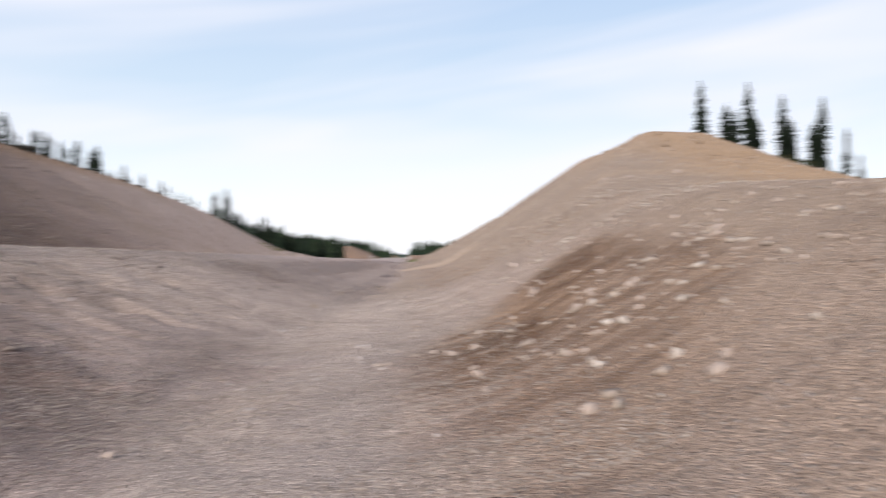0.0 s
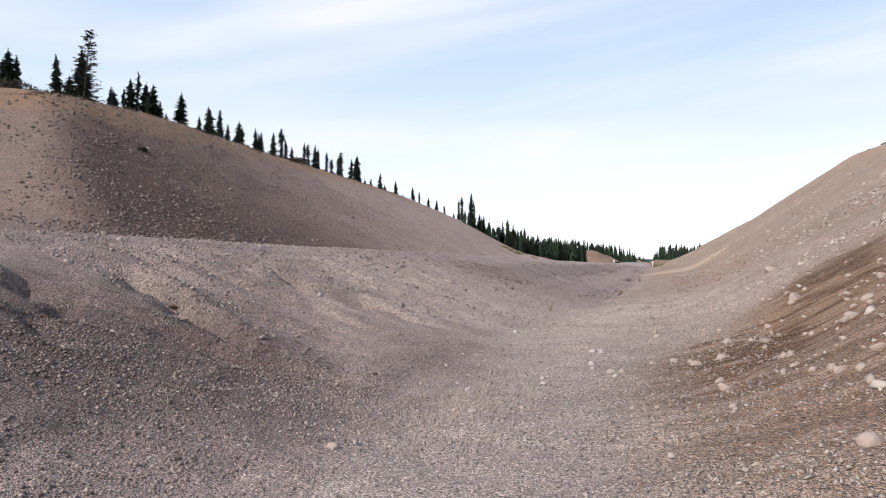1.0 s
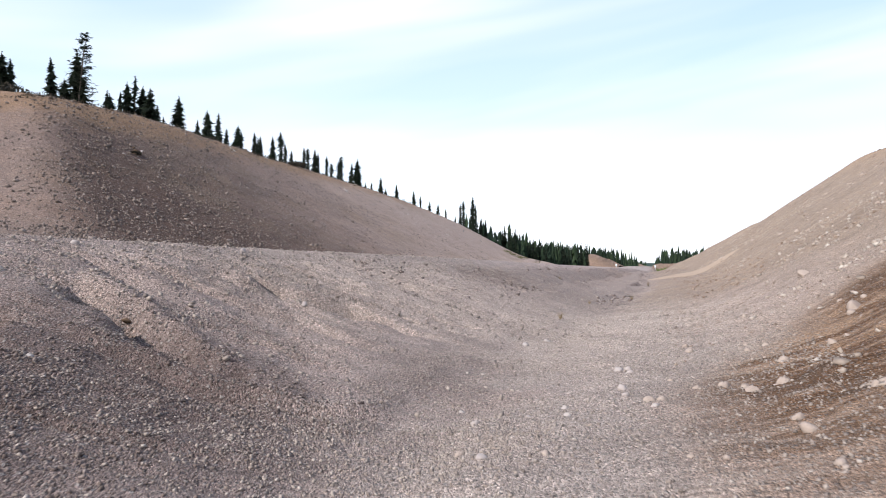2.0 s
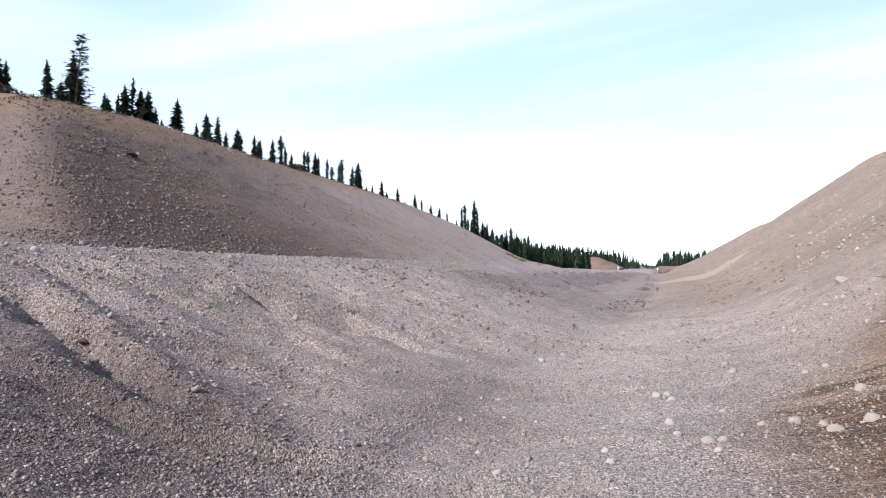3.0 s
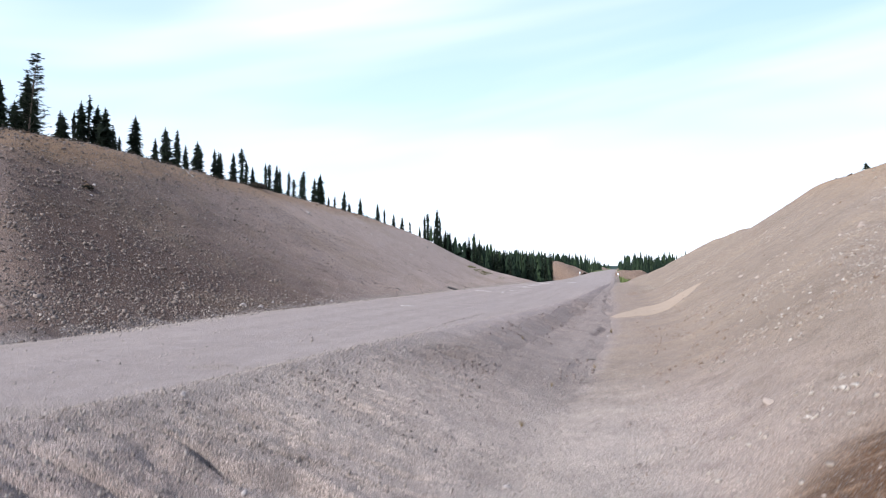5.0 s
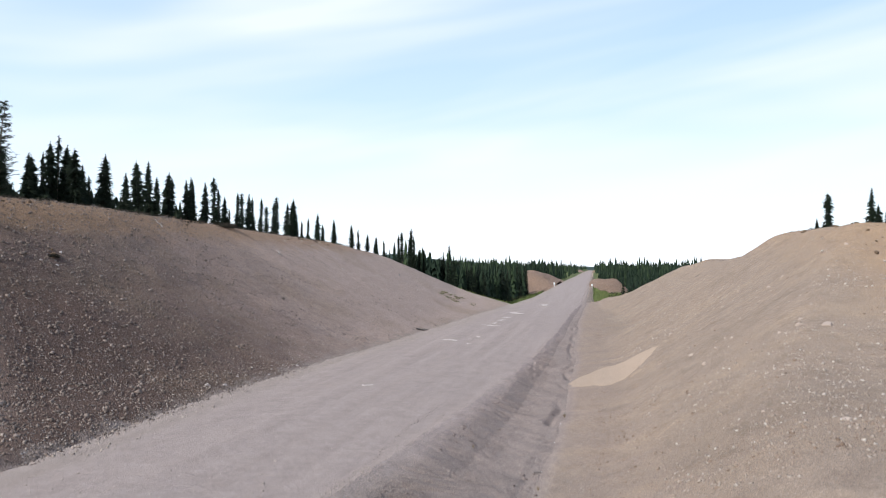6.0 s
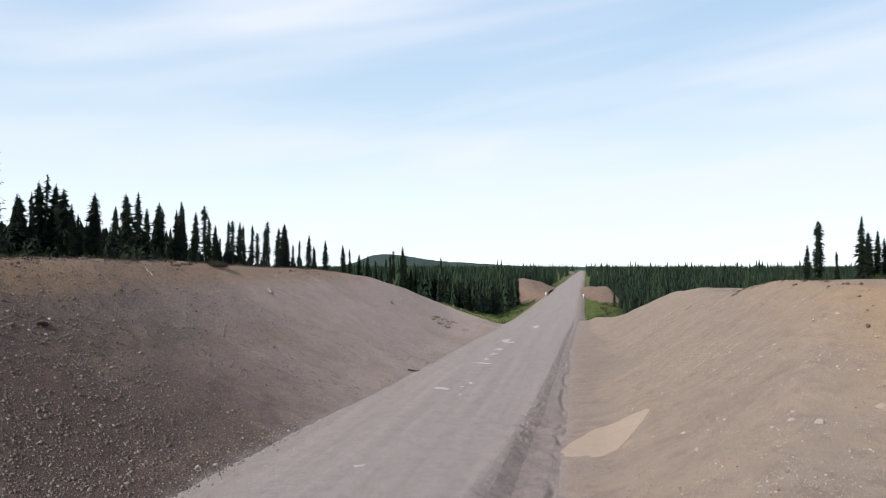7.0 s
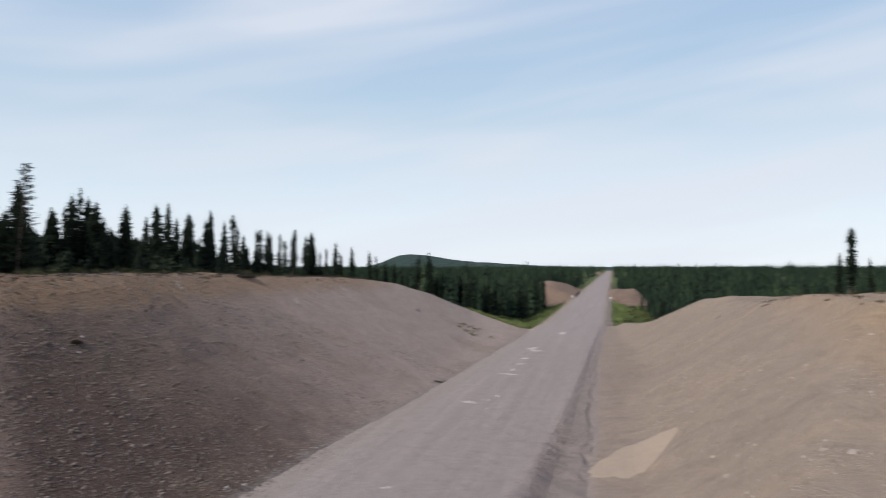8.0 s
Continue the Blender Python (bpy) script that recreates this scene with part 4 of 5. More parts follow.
# ---- sand banks along the road, beyond the hollow ----
def bank(toe_x, side, y0, y1, width, tall, seed, label, taper=0.0):
    """A cut bank that rises from the road's edge and ends in a rounded nose at both ends."""
    ds, ys = np.meshgrid(np.linspace(0, width, 46), np.linspace(y0, y1, 70))
    f = (ys - y0) / (y1 - y0)
    nose = np.clip(np.minimum(f, 1 - f) * 3.2, 0, 1)
    nose = nose * nose * (3 - 2 * nose)
    back = np.clip((width - ds) / (0.5 * width), 0, 1) ** 0.7
    wx = toe_x + side * ds
    w = np.clip(nose * back * 1.6, 0, 1)
    rise = smin(0.55 * ds, tall * (1 - taper * f), 1.5) * nose + (0.9 * fbm(wx * 0.2, ys * 0.07, 4, seed) - 0.7 * np.abs(fbm(wx * 0.15, ys * 0.22, 3, seed + 9))) * nose
    base = land(wx, ys)
    n, m = ds.shape
    idx = np.arange(n * m).reshape(n, m)
    faces = np.stack([idx[:-1, :-1], idx[:-1, 1:], idx[1:, 1:], idx[1:, :-1]], -1)
    faces = (faces if side > 0 else faces[..., ::-1]).reshape(-1, 4)
    me = mesh_from("sand_bank", np.stack([wx, ys, (base - 0.3) * (1 - w) + np.maximum(rise, base) * w], -1).reshape(-1, 3), faces.tolist(), M_BANK, True)
    return tagged(new("sand_bank", me), label, "sand bank", "sand banks along the road")


bank(-10.6, -1, 214, 310, 16, 4.8, 1, "pinkish tan sand bank beside the road", 0.6)
bank(-1.0, 1, 214, 300, 12, 0.7, 2, "low pinkish tan sand bank beside the road")
bank(-10.6, -1, 880, 1150, 10, 3.6, 3, "far pale sand bank beside the road")
bank(-1.5, 1, 860, 1120, 10, 3.0, 4, "far pale sand bank beside the road")


# ---- marker posts ----
def marker_post(x, y):
    post = new("marker_post")
    post.matrix_world = pose(x, y, height(x, y))
    v, f = [], []
    pole(v, f, [(0, 0, -0.3, 0.06), (0, 0, 1.1, 0.05), (0, 0, 1.14, 0.02)], 8)
    p = new("post", mesh_from("post", v, f, M_POST, True))
    p.parent = post
    v, f = [], []
    pole(v, f, [(0, 0, 0.62, 0.19), (0, 0, 0.66, 0.23), (0, 0, 1.16, 0.23), (0, 0, 1.2, 0.19)], 12)
    q = new("reflector", mesh_from("reflector", v, f, M_POST, True))
    q.parent = post
    return tagged(post, "white marker post at the road edge", "marker post", "marker posts")


marker_post(-10.5, 214)
marker_post(-0.2, 214)


# ---- loose sand, pale patches ----
def patch_on_ground(name, x, y, rx, ry, turn, thick, seed, mat, label, category, group="", n=40, rings=8, ragged=0.35, square=2.0, lean=0.0):
    """A thin irregular spill that follows the ground, thickest in the middle."""
    c, s = math.cos(radians(turn)), math.sin(radians(turn))
    faces = []
    wob = [1 + ragged * float(fbm(np.array([3 * math.cos(a) + seed]), np.array([3 * math.sin(a)]), 4, seed)[0]) for a in np.linspace(0, 2 * math.pi, n, endpoint=False)]
    wob = [w * (abs(math.cos(a)) ** square + abs(math.sin(a)) ** square) ** (-1 / square) for w, a in zip(wob, np.linspace(0, 2 * math.pi, n, endpoint=False))]
    pts = [(0.0, 0.0, 1.0)]
    for k in range(1, rings + 1):
        f = k / rings
        for i in range(n):
            a = 2 * math.pi * i / n
            pts.append((f * wob[i] * (math.cos(a) + lean * math.sin(a)), f * wob[i] * math.sin(a), 1 - f**2))
    px_ = np.array([x + c * rx * p[0] - s * ry * p[1] for p in pts])
    py_ = np.array([y + s * rx * p[0] + c * ry * p[1] for p in pts])
    zz = terrain(px_, py_) + np.array([thick * p[2] for p in pts]) + 0.004
    zz[-n:] -= 0.03
    for i in range(n):
        faces.append((0, 1 + i, 1 + (i + 1) % n))
        for k in range(rings - 1):
            a = 1 + k * n
            faces.append((a + i, a + n + i, a + n + (i + 1) % n, a + (i + 1) % n))
    me = mesh_from(name, np.stack([px_, py_, zz], -1).tolist(), faces, mat, True)
    return tagged(new(name, me), label, category, group)


patch_on_ground("sand_fan", 1.0, 35.2, 1.55, 2.9, -8, 0.03, 5, M_FAN, "smooth pale loose sand fan spilled down the cutting", "sand", rings=16, n=120, ragged=0.16, square=3.2, lean=0.42)
for k, (x, y, rx, ry, turn) in enumerate(((-8.25, 45.5, 0.75, 0.5, 10), (-8.3, 27.3, 0.28, 0.3, 0), (-7.85, 58.3, 0.7, 0.9, 70), (-7.8, 61.5, 0.35, 1.3, 10), (-7.75, 65.5, 0.5, 0.6, 0),
                                        (-7.7, 70.0, 0.5, 1.0, 0), (-7.6, 78.2, 0.8, 2.4, 0), (-7.4, 46.8, 0.25, 0.25, 0), (-7.05, 48.3, 0.3, 0.3, 0), (-6.2, 102, 0.7, 2.2, 0), (-7.1, 43.8, 0.2, 0.2, 0))):
    rng_p = random.Random(70 + k)
    for j in range(2 if rx < 0.4 else 4):
        f = rng_p.uniform(0.35, 0.75)
        patch_on_ground("pale_patch", x + rx * rng_p.uniform(-0.6, 0.6), y + ry * rng_p.uniform(-0.8, 0.8), rx * f * 0.8, ry * f * 1.1, turn + rng_p.uniform(-25, 25), 0.012, 20 + 7 * k + j, M_PALE,
                        "pale crushed gravel patch on the road", "gravel patch", "pale patches on the road", n=36, rings=3, ragged=1.0)


# ---- shrubs and tufts ----
def leaf_clump(rs, n, rx, rz):
    """Leaf blades of a low bush, as arrays of vertices and triangles."""
    a = rs.rand(n) * 6.283
    r = np.sqrt(rs.rand(n)) * rx
    z = rz * rs.rand(n) * (1 - 0.5 * (r / rx) ** 2)
    base = np.stack([r * np.cos(a), r * np.sin(a), z], -1)
    d = rs.randn(n, 3)
    d[:, 2] = np.abs(d[:, 2]) + 0.3
    d /= np.linalg.norm(d, axis=1)[:, None]
    side = np.cross(d, rs.randn(n, 3))
    side /= np.linalg.norm(side, axis=1)[:, None] + 1e-6
    ln = (0.05 + 0.10 * rs.rand(n))[:, None] * (0.5 + rz)
    v = np.stack([base - side * ln * 0.35, base + side * ln * 0.35, base + d * ln * 1.6], 1).reshape(-1, 3)
    return v, np.arange(3 * n).reshape(-1, 3)


def shrubs(name, label, seed, spots, mat=None, leaves=120):
    rs = np.random.RandomState(seed)
    vs, ts, at = [], [], 0
    for x, y, r, h in spots:
        v, t = leaf_clump(rs, leaves, r, h)
        v = v + np.array([x, y, height(x, y) - 0.03])
        vs.append(v)
        ts.append(t + at)
        at += len(v)
    return tagged(new(name, fast_mesh(name, np.concatenate(vs), np.concatenate(ts), mat or M_SHRUB)), label, "shrub", kind="stuff")


rs_s = np.random.RandomState(12)
shrubs("heath_shrubs", "low green and rusty shrubs along the western crest", 1,
       [(-31.5 - 11 * rs_s.rand() ** 0.7, y, 0.4 + 0.7 * rs_s.rand(), 0.2 + 0.5 * rs_s.rand()) for y in np.linspace(30, 112, 300)], leaves=150)
shrubs("turf_edge", "ragged dark turf and roots along the western crest", 7,
       [(-27.0 - 1.6 * rs_s.rand(), y, 0.25 + 0.3 * rs_s.rand(), 0.05 + 0.14 * rs_s.rand()) for y in np.linspace(27, 84, 130)], M_DARKBUSH, leaves=45)
shrubs("heath_shrubs", "low green shrubs behind the sand crest", 2,
       [(18 + 16 * rs_s.rand(), y, 0.4 + 0.6 * rs_s.rand(), 0.2 + 0.4 * rs_s.rand()) for y in np.linspace(44, 108, 150)], leaves=120)
shrubs("turf_edge", "ragged turf and roots along the sand crest", 8,
       [(12.4 + 1.6 * rs_s.rand(), y, 0.2 + 0.25 * rs_s.rand(), 0.05 + 0.12 * rs_s.rand()) for y in np.linspace(44, 74, 26)], M_DARKBUSH, leaves=35)
shrubs("hollow_bushes", "light green bushes in the grassy hollow", 3,
       [((-22 + 8 * rs_s.rand()) if k % 2 else (2 + 6 * rs_s.rand()), y, 0.6 + 1.1 * rs_s.rand(), 0.3 + 0.9 * rs_s.rand()) for k, y in enumerate(np.linspace(132, 216, 150))], M_TUFT, leaves=150)
shrubs("hollow_bushes", "dark green bushes along the woods in the hollow", 5,
       [((-23.5 + 6 * rs_s.rand()) if k % 2 else (2.5 + 7 * rs_s.rand()), y, 0.5 + 0.9 * rs_s.rand(), 0.4 + 0.9 * rs_s.rand()) for k, y in enumerate(np.linspace(134, 214, 130))], M_SHRUB, leaves=150)
shrubs("grass_tufts", "sparse green tufts on the end of the cutting", 4,
       [(-14.7 - 2.6 * rs_s.rand(), 82 + 9 * rs_s.rand(), 0.28, 0.16) for _ in range(30)] + [(-13.2, 84.7, 0.4, 0.4)], M_OLIVE, leaves=36)


def grass(name, label, seed, count, xr, yr, keep):
    """Tufts of three broad blades each."""
    rs = np.random.RandomState(seed)
    x, y = xr[0] + (xr[1] - xr[0]) * rs.rand(count), yr[0] + (yr[1] - yr[0]) * rs.rand(count)
    ok = keep(x, y) & (rs.rand(count) < 0.5 + 1.6 * fbm(x * 0.2, y * 0.2, 3, seed))
    x, y = x[ok], y[ok]
    blade = np.array([(-0.3, 0, 0), (0.3, 0.1, 0), (0.2, 0.5, 1), (0.1, -0.35, 0), (0.0, 0.35, 0), (-0.6, 0.1, 0.9), (-0.3, 0.2, 0), (0.25, -0.3, 0), (0.3, -0.5, 0.8)])
    v, t = scatter(blade, np.arange(9).reshape(3, 3), x, y, terrain(x, y) - 0.03, np.repeat((0.25 + 0.45 * rs.rand(len(x)))[:, None], 3, 1), rs.rand(len(x)) * 6.3, 0.3, rs)
    return tagged(new(name, fast_mesh(name, v, t, M_TUFT)), label, "grass", kind="stuff")


grass("hollow_grass", "long olive green grass in the hollow", 41, 9000, (-24, -14), (120, 228), lambda x, y: (x < toe(y) - 1.5) & (x > west_edge(y) - 2))
grass("hollow_grass", "long olive green grass in the hollow", 42, 9000, (0, 16), (120, 216), lambda x, y: (x > edge(y) + 2.2) & (x < east_edge(y) + 2))


def bush(x, y, r, h, label, seed, mat=None):
    b = new("bush")
    b.matrix_world = pose(x, y, height(x, y) - 0.03)
    v, t = leaf_clump(np.random.RandomState(seed), 700, r, h)
    leaves = new("leaves", fast_mesh("leaves", v, t, mat or M_SHRUB))
    leaves.parent = b
    rng = random.Random(seed)
    tv, tf = [], []
    for _ in range(14):
        a, k = rng.uniform(0, 6.28), rng.uniform(0.5, 1.1)
        pole(tv, tf, [(0, 0, -0.05, 0.03), (0.5 * r * k * math.cos(a), 0.5 * r * k * math.sin(a), 0.5 * h * k, 0.016), (r * k * math.cos(a), r * k * math.sin(a), h * k, 0.004)], 5)
    stems = new("stems", mesh_from("stems", tv, tf, M_DEAD, True))
    stems.parent = b
    return tagged(b, label, "bush")


bush(-27.0, 52.9, 0.75, 0.38, "dark tangled bush hanging over the crest of the cutting", 1, M_DARKBUSH)
bush(-23.1, 29.2, 0.24, 0.10, "dark clump of roots on the gravel slope", 2, M_DARKBUSH)
bush(-31.3, 29.6, 1.5, 0.95, "dark brown brush on the western crest", 3, M_DARKBUSH)
bush(-32.6, 32.6, 1.6, 1.0, "dark brown brush on the western crest", 4, M_DARKBUSH)


# ---- stones ----
def ico(sub):
    bm = bmesh.new()
    bmesh.ops.create_icosphere(bm, subdivisions=sub, radius=1.0)
    v = np.array([p.co[:] for p in bm.verts])
    t = np.array([[q.index for q in f.verts] for f in bm.faces])
    bm.free()
    return v, t


STONE_MESH = []
for k in range(14):  # seven shapes for large stones, then the same for small ones
    rs = np.random.RandomState(50 + k)
    v, t = ico(3 if k < 7 else 2)
    v = v + 0.22 * np.stack([fbm(v[:, 0] * 1.3 + 9 * k, v[:, 1] * 1.3 + v[:, 2], 3, 60 + k + j) for j in range(3)], -1) * 0.9
    flat = rs.randn(9, 3)
    for d in flat:  # worn facets
        d = d / np.linalg.norm(d)
        over = np.maximum(0, v @ d - rs.uniform(0.55, 0.75))
        v = v - over[:, None] * d * 0.95
    STONE_MESH.append(fast_mesh("stone", v * np.array([1.0, 0.85, 0.72]), t, M_STONE, True))
SANDY_MESH = [me.copy() for me in STONE_MESH]
for me in SANDY_MESH:
    me.materials[0] = M_SANDSTONE
CLOD_MESH = STONE_MESH[0].copy()
CLOD_MESH.materials[0] = M_CLOD
rng_s = random.Random(21)


def stone(x, y, size, label, group, sandy=False):
    ob = new("stone", rng_s.choice((SANDY_MESH if sandy else STONE_MESH)[:7] if size > 0.15 else (SANDY_MESH if sandy else STONE_MESH)[7:]))
    size *= 0.85
    r = size / 2
    ob.matrix_world = pose(x, y, height(x, y) - r * 0.12, rng_s.uniform(-35, 35), rng_s.uniform(-35, 35), rng_s.uniform(0, 360)) @ Matrix.Diagonal((r, r * rng_s.uniform(0.8, 1.1), r, 1))
    return tagged(ob, label, "stone", group)


for x, y, size in ((11.3, 33.2, 0.32), (12.1, 36.6, 0.22), (11.9, 35.0, 0.16), (-23.2, 29.3, 0.36), (-23.0, 29.0, 0.24), (-23.5, 29.6, 0.2), (-4.05, 4.33, 0.07), (-3.96, 4.28, 0.05), (-4.12, 3.12, 0.06)):
    clod = new("clod", CLOD_MESH)
    clod.matrix_world = pose(x, y, height(x, y) + size * 0.1, rng_s.uniform(-40, 40), 20, rng_s.uniform(0, 360)) @ Matrix.Diagonal((size / 2, size * 0.4, size * 0.35, 1))
    tagged(clod, "dark brown clod of earth on the gravel slope", "clod", "clods on the slopes")

DITCH_STONES = [(-1.42, 3.2, 0.075), (-1.81, 4.41, 0.075), (-1.79, 2.45, 0.06), (-3.5, 2.96, 0.06), (-1.87, 8.53, 0.13), (-1.99, 7.78, 0.11), (-1.61, 3.9, 0.09), (-0.97, 5.67, 0.13),
                (-0.90, 5.72, 0.09), (-0.91, 4.74, 0.10), (-1.16, 4.07, 0.07), (-1.19, 4.25, 0.08), (-0.88, 4.44, 0.07), (-0.89, 5.46, 0.09), (-0.72, 4.19, 0.06), (-0.43, 2.11, 0.05),
                (-4.12, 4.77, 0.16), (-4.2, 5.45, 0.10), (-3.67, 6.17, 0.09), (-5.14, 7.67, 0.12), (-5.3, 5.28, 0.12), (-1.36, 4.05, 0.05)]
SLOPE_STONES = [(-0.25, 4.55, 0.08), (0.21, 3.8, 0.10), (0.61, 4.05, 0.15), (0.65, 6.05, 0.19), (0.3, 2.94, 0.10), (0.2, 3.4, 0.09), (-0.18, 1.82, 0.05), (0.15, 1.82, 0.13), (-0.46, 6.89, 0.10),
                (1.01, 9.99, 0.22), (0.22, 3.06, 0.07), (-0.45, 6.48, 0.13), (-0.75, 4.35, 0.11), (-0.68, 4.4, 0.10), (-0.22, 4.45, 0.12), (-0.08, 5.95, 0.10), (0.05, 6.0, 0.09), (0.03, 5.09, 0.11),
                (-0.05, 4.54, 0.11), (7.05, 24.75, 0.5), (9.2, 26.0, 0.55), (6.4, 25.2, 0.35)]
FOOT_STONES = [(-13.9, 25.8, 0.36), (-13.6, 26.6, 0.26), (-13.9, 28.2, 0.2), (-13.4, 30.1, 0.2), (-13.3, 33, 0.22), (-12.9, 36, 0.2), (-23.3, 29.9, 0.22), (-22.6, 28.8, 0.25), (-23.0, 28.3, 0.2)]
for x, y, size in DITCH_STONES:
    stone(x, y, size, "pale worn stone lying in the ditch gravel", "stones in the ditch")
for x, y, size in SLOPE_STONES:
    stone(x, y, size, "pale rounded stone half sunk in brown sand", "stones on the eastern cutting", True)
for x, y, size in FOOT_STONES:
    stone(x, y, size, "pale boulder at the foot of the gravel cutting", "stones on the western cutting")
for k in range(90):
    x = rng_s.uniform(-0.6, 3.0) if k % 3 else rng_s.uniform(0.2, 1.5)
    stone(x, rng_s.uniform(1.6, 11.0) if k % 3 else rng_s.uniform(2.2, 4.2), rng_s.choice((0.03, 0.035, 0.045, 0.05, 0.06, 0.08)), "pale rounded stone half sunk in brown sand", "stones on the eastern cutting", True)
for _ in range(70):
    x = rng_s.uniform(0.3, 4.2)
    stone(x, rng_s.uniform(1.6, 6.5), rng_s.choice((0.05, 0.06, 0.08, 0.1, 0.13)), "pale rounded stone half sunk in brown sand", "stones on the eastern cutting", True)
for _ in range(45):
    x = rng_s.uniform(0.5, 3.2)
    stone(x, rng_s.uniform(0.4, 4.6), rng_s.choice((0.03, 0.04, 0.05, 0.07, 0.1)), "pale rounded stone half sunk in brown sand", "stones on the eastern cutting", True)
for _ in range(70):
    y = rng_s.uniform(2.2, 9.0)
    stone((0.55 * y - 1.9 + rng_s.uniform(-1.5, 1.1)) / 0.835, y, rng_s.choice((0.04, 0.05, 0.06, 0.08, 0.11)), "pale rounded stone half sunk in brown sand", "stones on the eastern cutting", True)
for x, y, size in ((19.6, 57.0, 0.9), (20.6, 57.8, 0.7), (20.9, 56.6, 1.1), (21.7, 57.4, 0.8), (22.4, 56.9, 1.2), (23.1, 58.0, 0.8), (23.6, 56.8, 0.9)):
    stone(x, y, size, "grey boulder in a rubble heap behind the crest", "boulders behind the sand crest")
for _ in range(60):
    x = rng_s.uniform(2.0, 11.0)
    stone(x, rng_s.uniform(14, 48), rng_s.choice((0.12, 0.16, 0.2, 0.28)), "pale stone lying on the sand slope", "stones on the eastern cutting", True)

PEB_V = np.array([(1, 0, 0.2), (-1, 0.2, 0), (0.2, 1, -0.1), (-0.1, -1, 0.2), (0.2, 0.1, 1), (0, 0.2, -1)], float)
PEB_T = np.array([(0, 2, 4), (2, 1, 4), (1, 3, 4), (3, 0, 4), (2, 0, 5), (1, 2, 5), (3, 1, 5), (0, 3, 5)])
CHUNK_V = np.array([(-0.7, -0.6, -0.6), (0.7, -0.7, -0.6), (0.6, 0.7, -0.5), (-0.7, 0.6, -0.6), (-0.5, -0.6, 0.6), (0.6, -0.4, 0.6), (0.4, 0.6, 0.7), (-0.6, 0.4, 0.5)], float)
CHUNK_T = np.array([(0, 2, 1), (0, 3, 2), (4, 5, 6), (4, 6, 7), (0, 1, 5), (0, 5, 4), (1, 2, 6), (1, 6, 5), (2, 3, 7), (2, 7, 6), (3, 0, 4), (3, 4, 7)])


def tumbled(base_v, base_t, px_, py_, pz_, scale3, rs):
    """Copies of a small chunk, each misshapen and turned every way."""
    n, m = len(px_), len(base_v)
    v = np.repeat(base_v[None], n, 0) * (1 + 0.3 * (rs.rand(n, m, 1) - 0.5) * 2) + 0.12 * (rs.rand(n, m, 3) - 0.5)
    v = v * scale3[:, None, :]
    q = rs.randn(n, 4)
    q /= np.linalg.norm(q, axis=1)[:, None]
    a, b, c, d = q.T
    turn = np.stack([1 - 2 * (c * c + d * d), 2 * (b * c - a * d), 2 * (b * d + a * c), 2 * (b * c + a * d), 1 - 2 * (b * b + d * d), 2 * (c * d - a * b),
                     2 * (b * d - a * c), 2 * (c * d + a * b), 1 - 2 * (b * b + c * c)], -1).reshape(n, 3, 3)
    out = np.einsum("nij,nmj->nmi", turn, v) * np.array([1, 1, 0.85]) + np.stack([px_, py_, pz_], -1)[:, None, :]
    return out.reshape(-1, 3), (base_t[None] + (np.arange(n) * m)[:, None, None]).reshape(-1, 3)


def pebbles(name, label, seed, count, xr, yr, sizes, keep, mat, near=1.0, power=2.2):
    """Loose pebbles too small to pick apart: blunt chunks for the larger, splinters for the rest."""
    rs = np.random.RandomState(seed)
    x = xr[0] + (xr[1] - xr[0]) * rs.rand(count)
    y = yr[0] + (yr[1] - yr[0]) * rs.rand(count) ** near
    ok = keep(x, y, rs)
    x, y = x[ok], y[ok]
    r = 0.6 * sizes[0] * (sizes[1] / sizes[0]) ** (rs.rand(len(x)) ** power)
    sc = np.stack([r * (0.9 + 0.5 * rs.rand(len(x))), r * (0.75 + 0.4 * rs.rand(len(x))), r * (0.55 + 0.4 * rs.rand(len(x)))], -1)
    z = terrain(x, y) + 0.12 * r
    big = r > np.quantile(r, 0.62)
    v1, t1 = tumbled(CHUNK_V, CHUNK_T, x[big], y[big], z[big], sc[big], rs)
    v2, t2 = tumbled(PEB_V, PEB_T, x[~big], y[~big], z[~big], sc[~big], rs)
    return tagged(new(name, fast_mesh(name, np.concatenate([v1, v2]), np.concatenate([t1, t2 + len(v1)]), mat, True)), label, "gravel", kind="stuff")


def coarse(x, y, rs, lo=-0.06, hi=0.24, f=1.4):
    """More pebbles in drawn-out bands, few between."""
    band = fbm(x * f * 0.5, y * f, 3, 77)
    return rs.rand(len(x)) < np.clip((band - lo) / (hi - lo), 0.06, 1)


def beyond_spur(x, y):
    return y + 1.02 * x + 2.0 * fbm(x * 0.4, y * 0.4, 3, 15)


pebbles("verge_pebbles", "coarse grey pebbles strewn over the road verge", 1, 84000, (-6.4, -1.2), (1.2, 10.5), (0.006, 0.020), lambda x, y, rs: coarse(x, y, rs, -0.04, 0.24) & (rs.rand(len(x)) < 1.35 - 1.2 * np.clip((x - edge(y)) / (ditch(y) - edge(y)), 0, 1) * np.clip((y - 3.0) / 2.5, 0, 1)), M_PEBBLE, 1.25, 2.6)
pebbles("verge_pebbles", "grey stones along the upper verge", 18, 15000, (-6.2, -1.5), (4.0, 16.0), (0.012, 0.042), lambda x, y, rs: (x > edge(y) - 0.3) & (rs.rand(len(x)) < 0.15 + np.clip(1.2 - 2.2 * (x - edge(y)) / (ditch(y) - edge(y)), 0, 1) + 0.6 * fbm(x * 0.9, y * 0.9, 3, 19)), M_PEBBLE, 1.2)
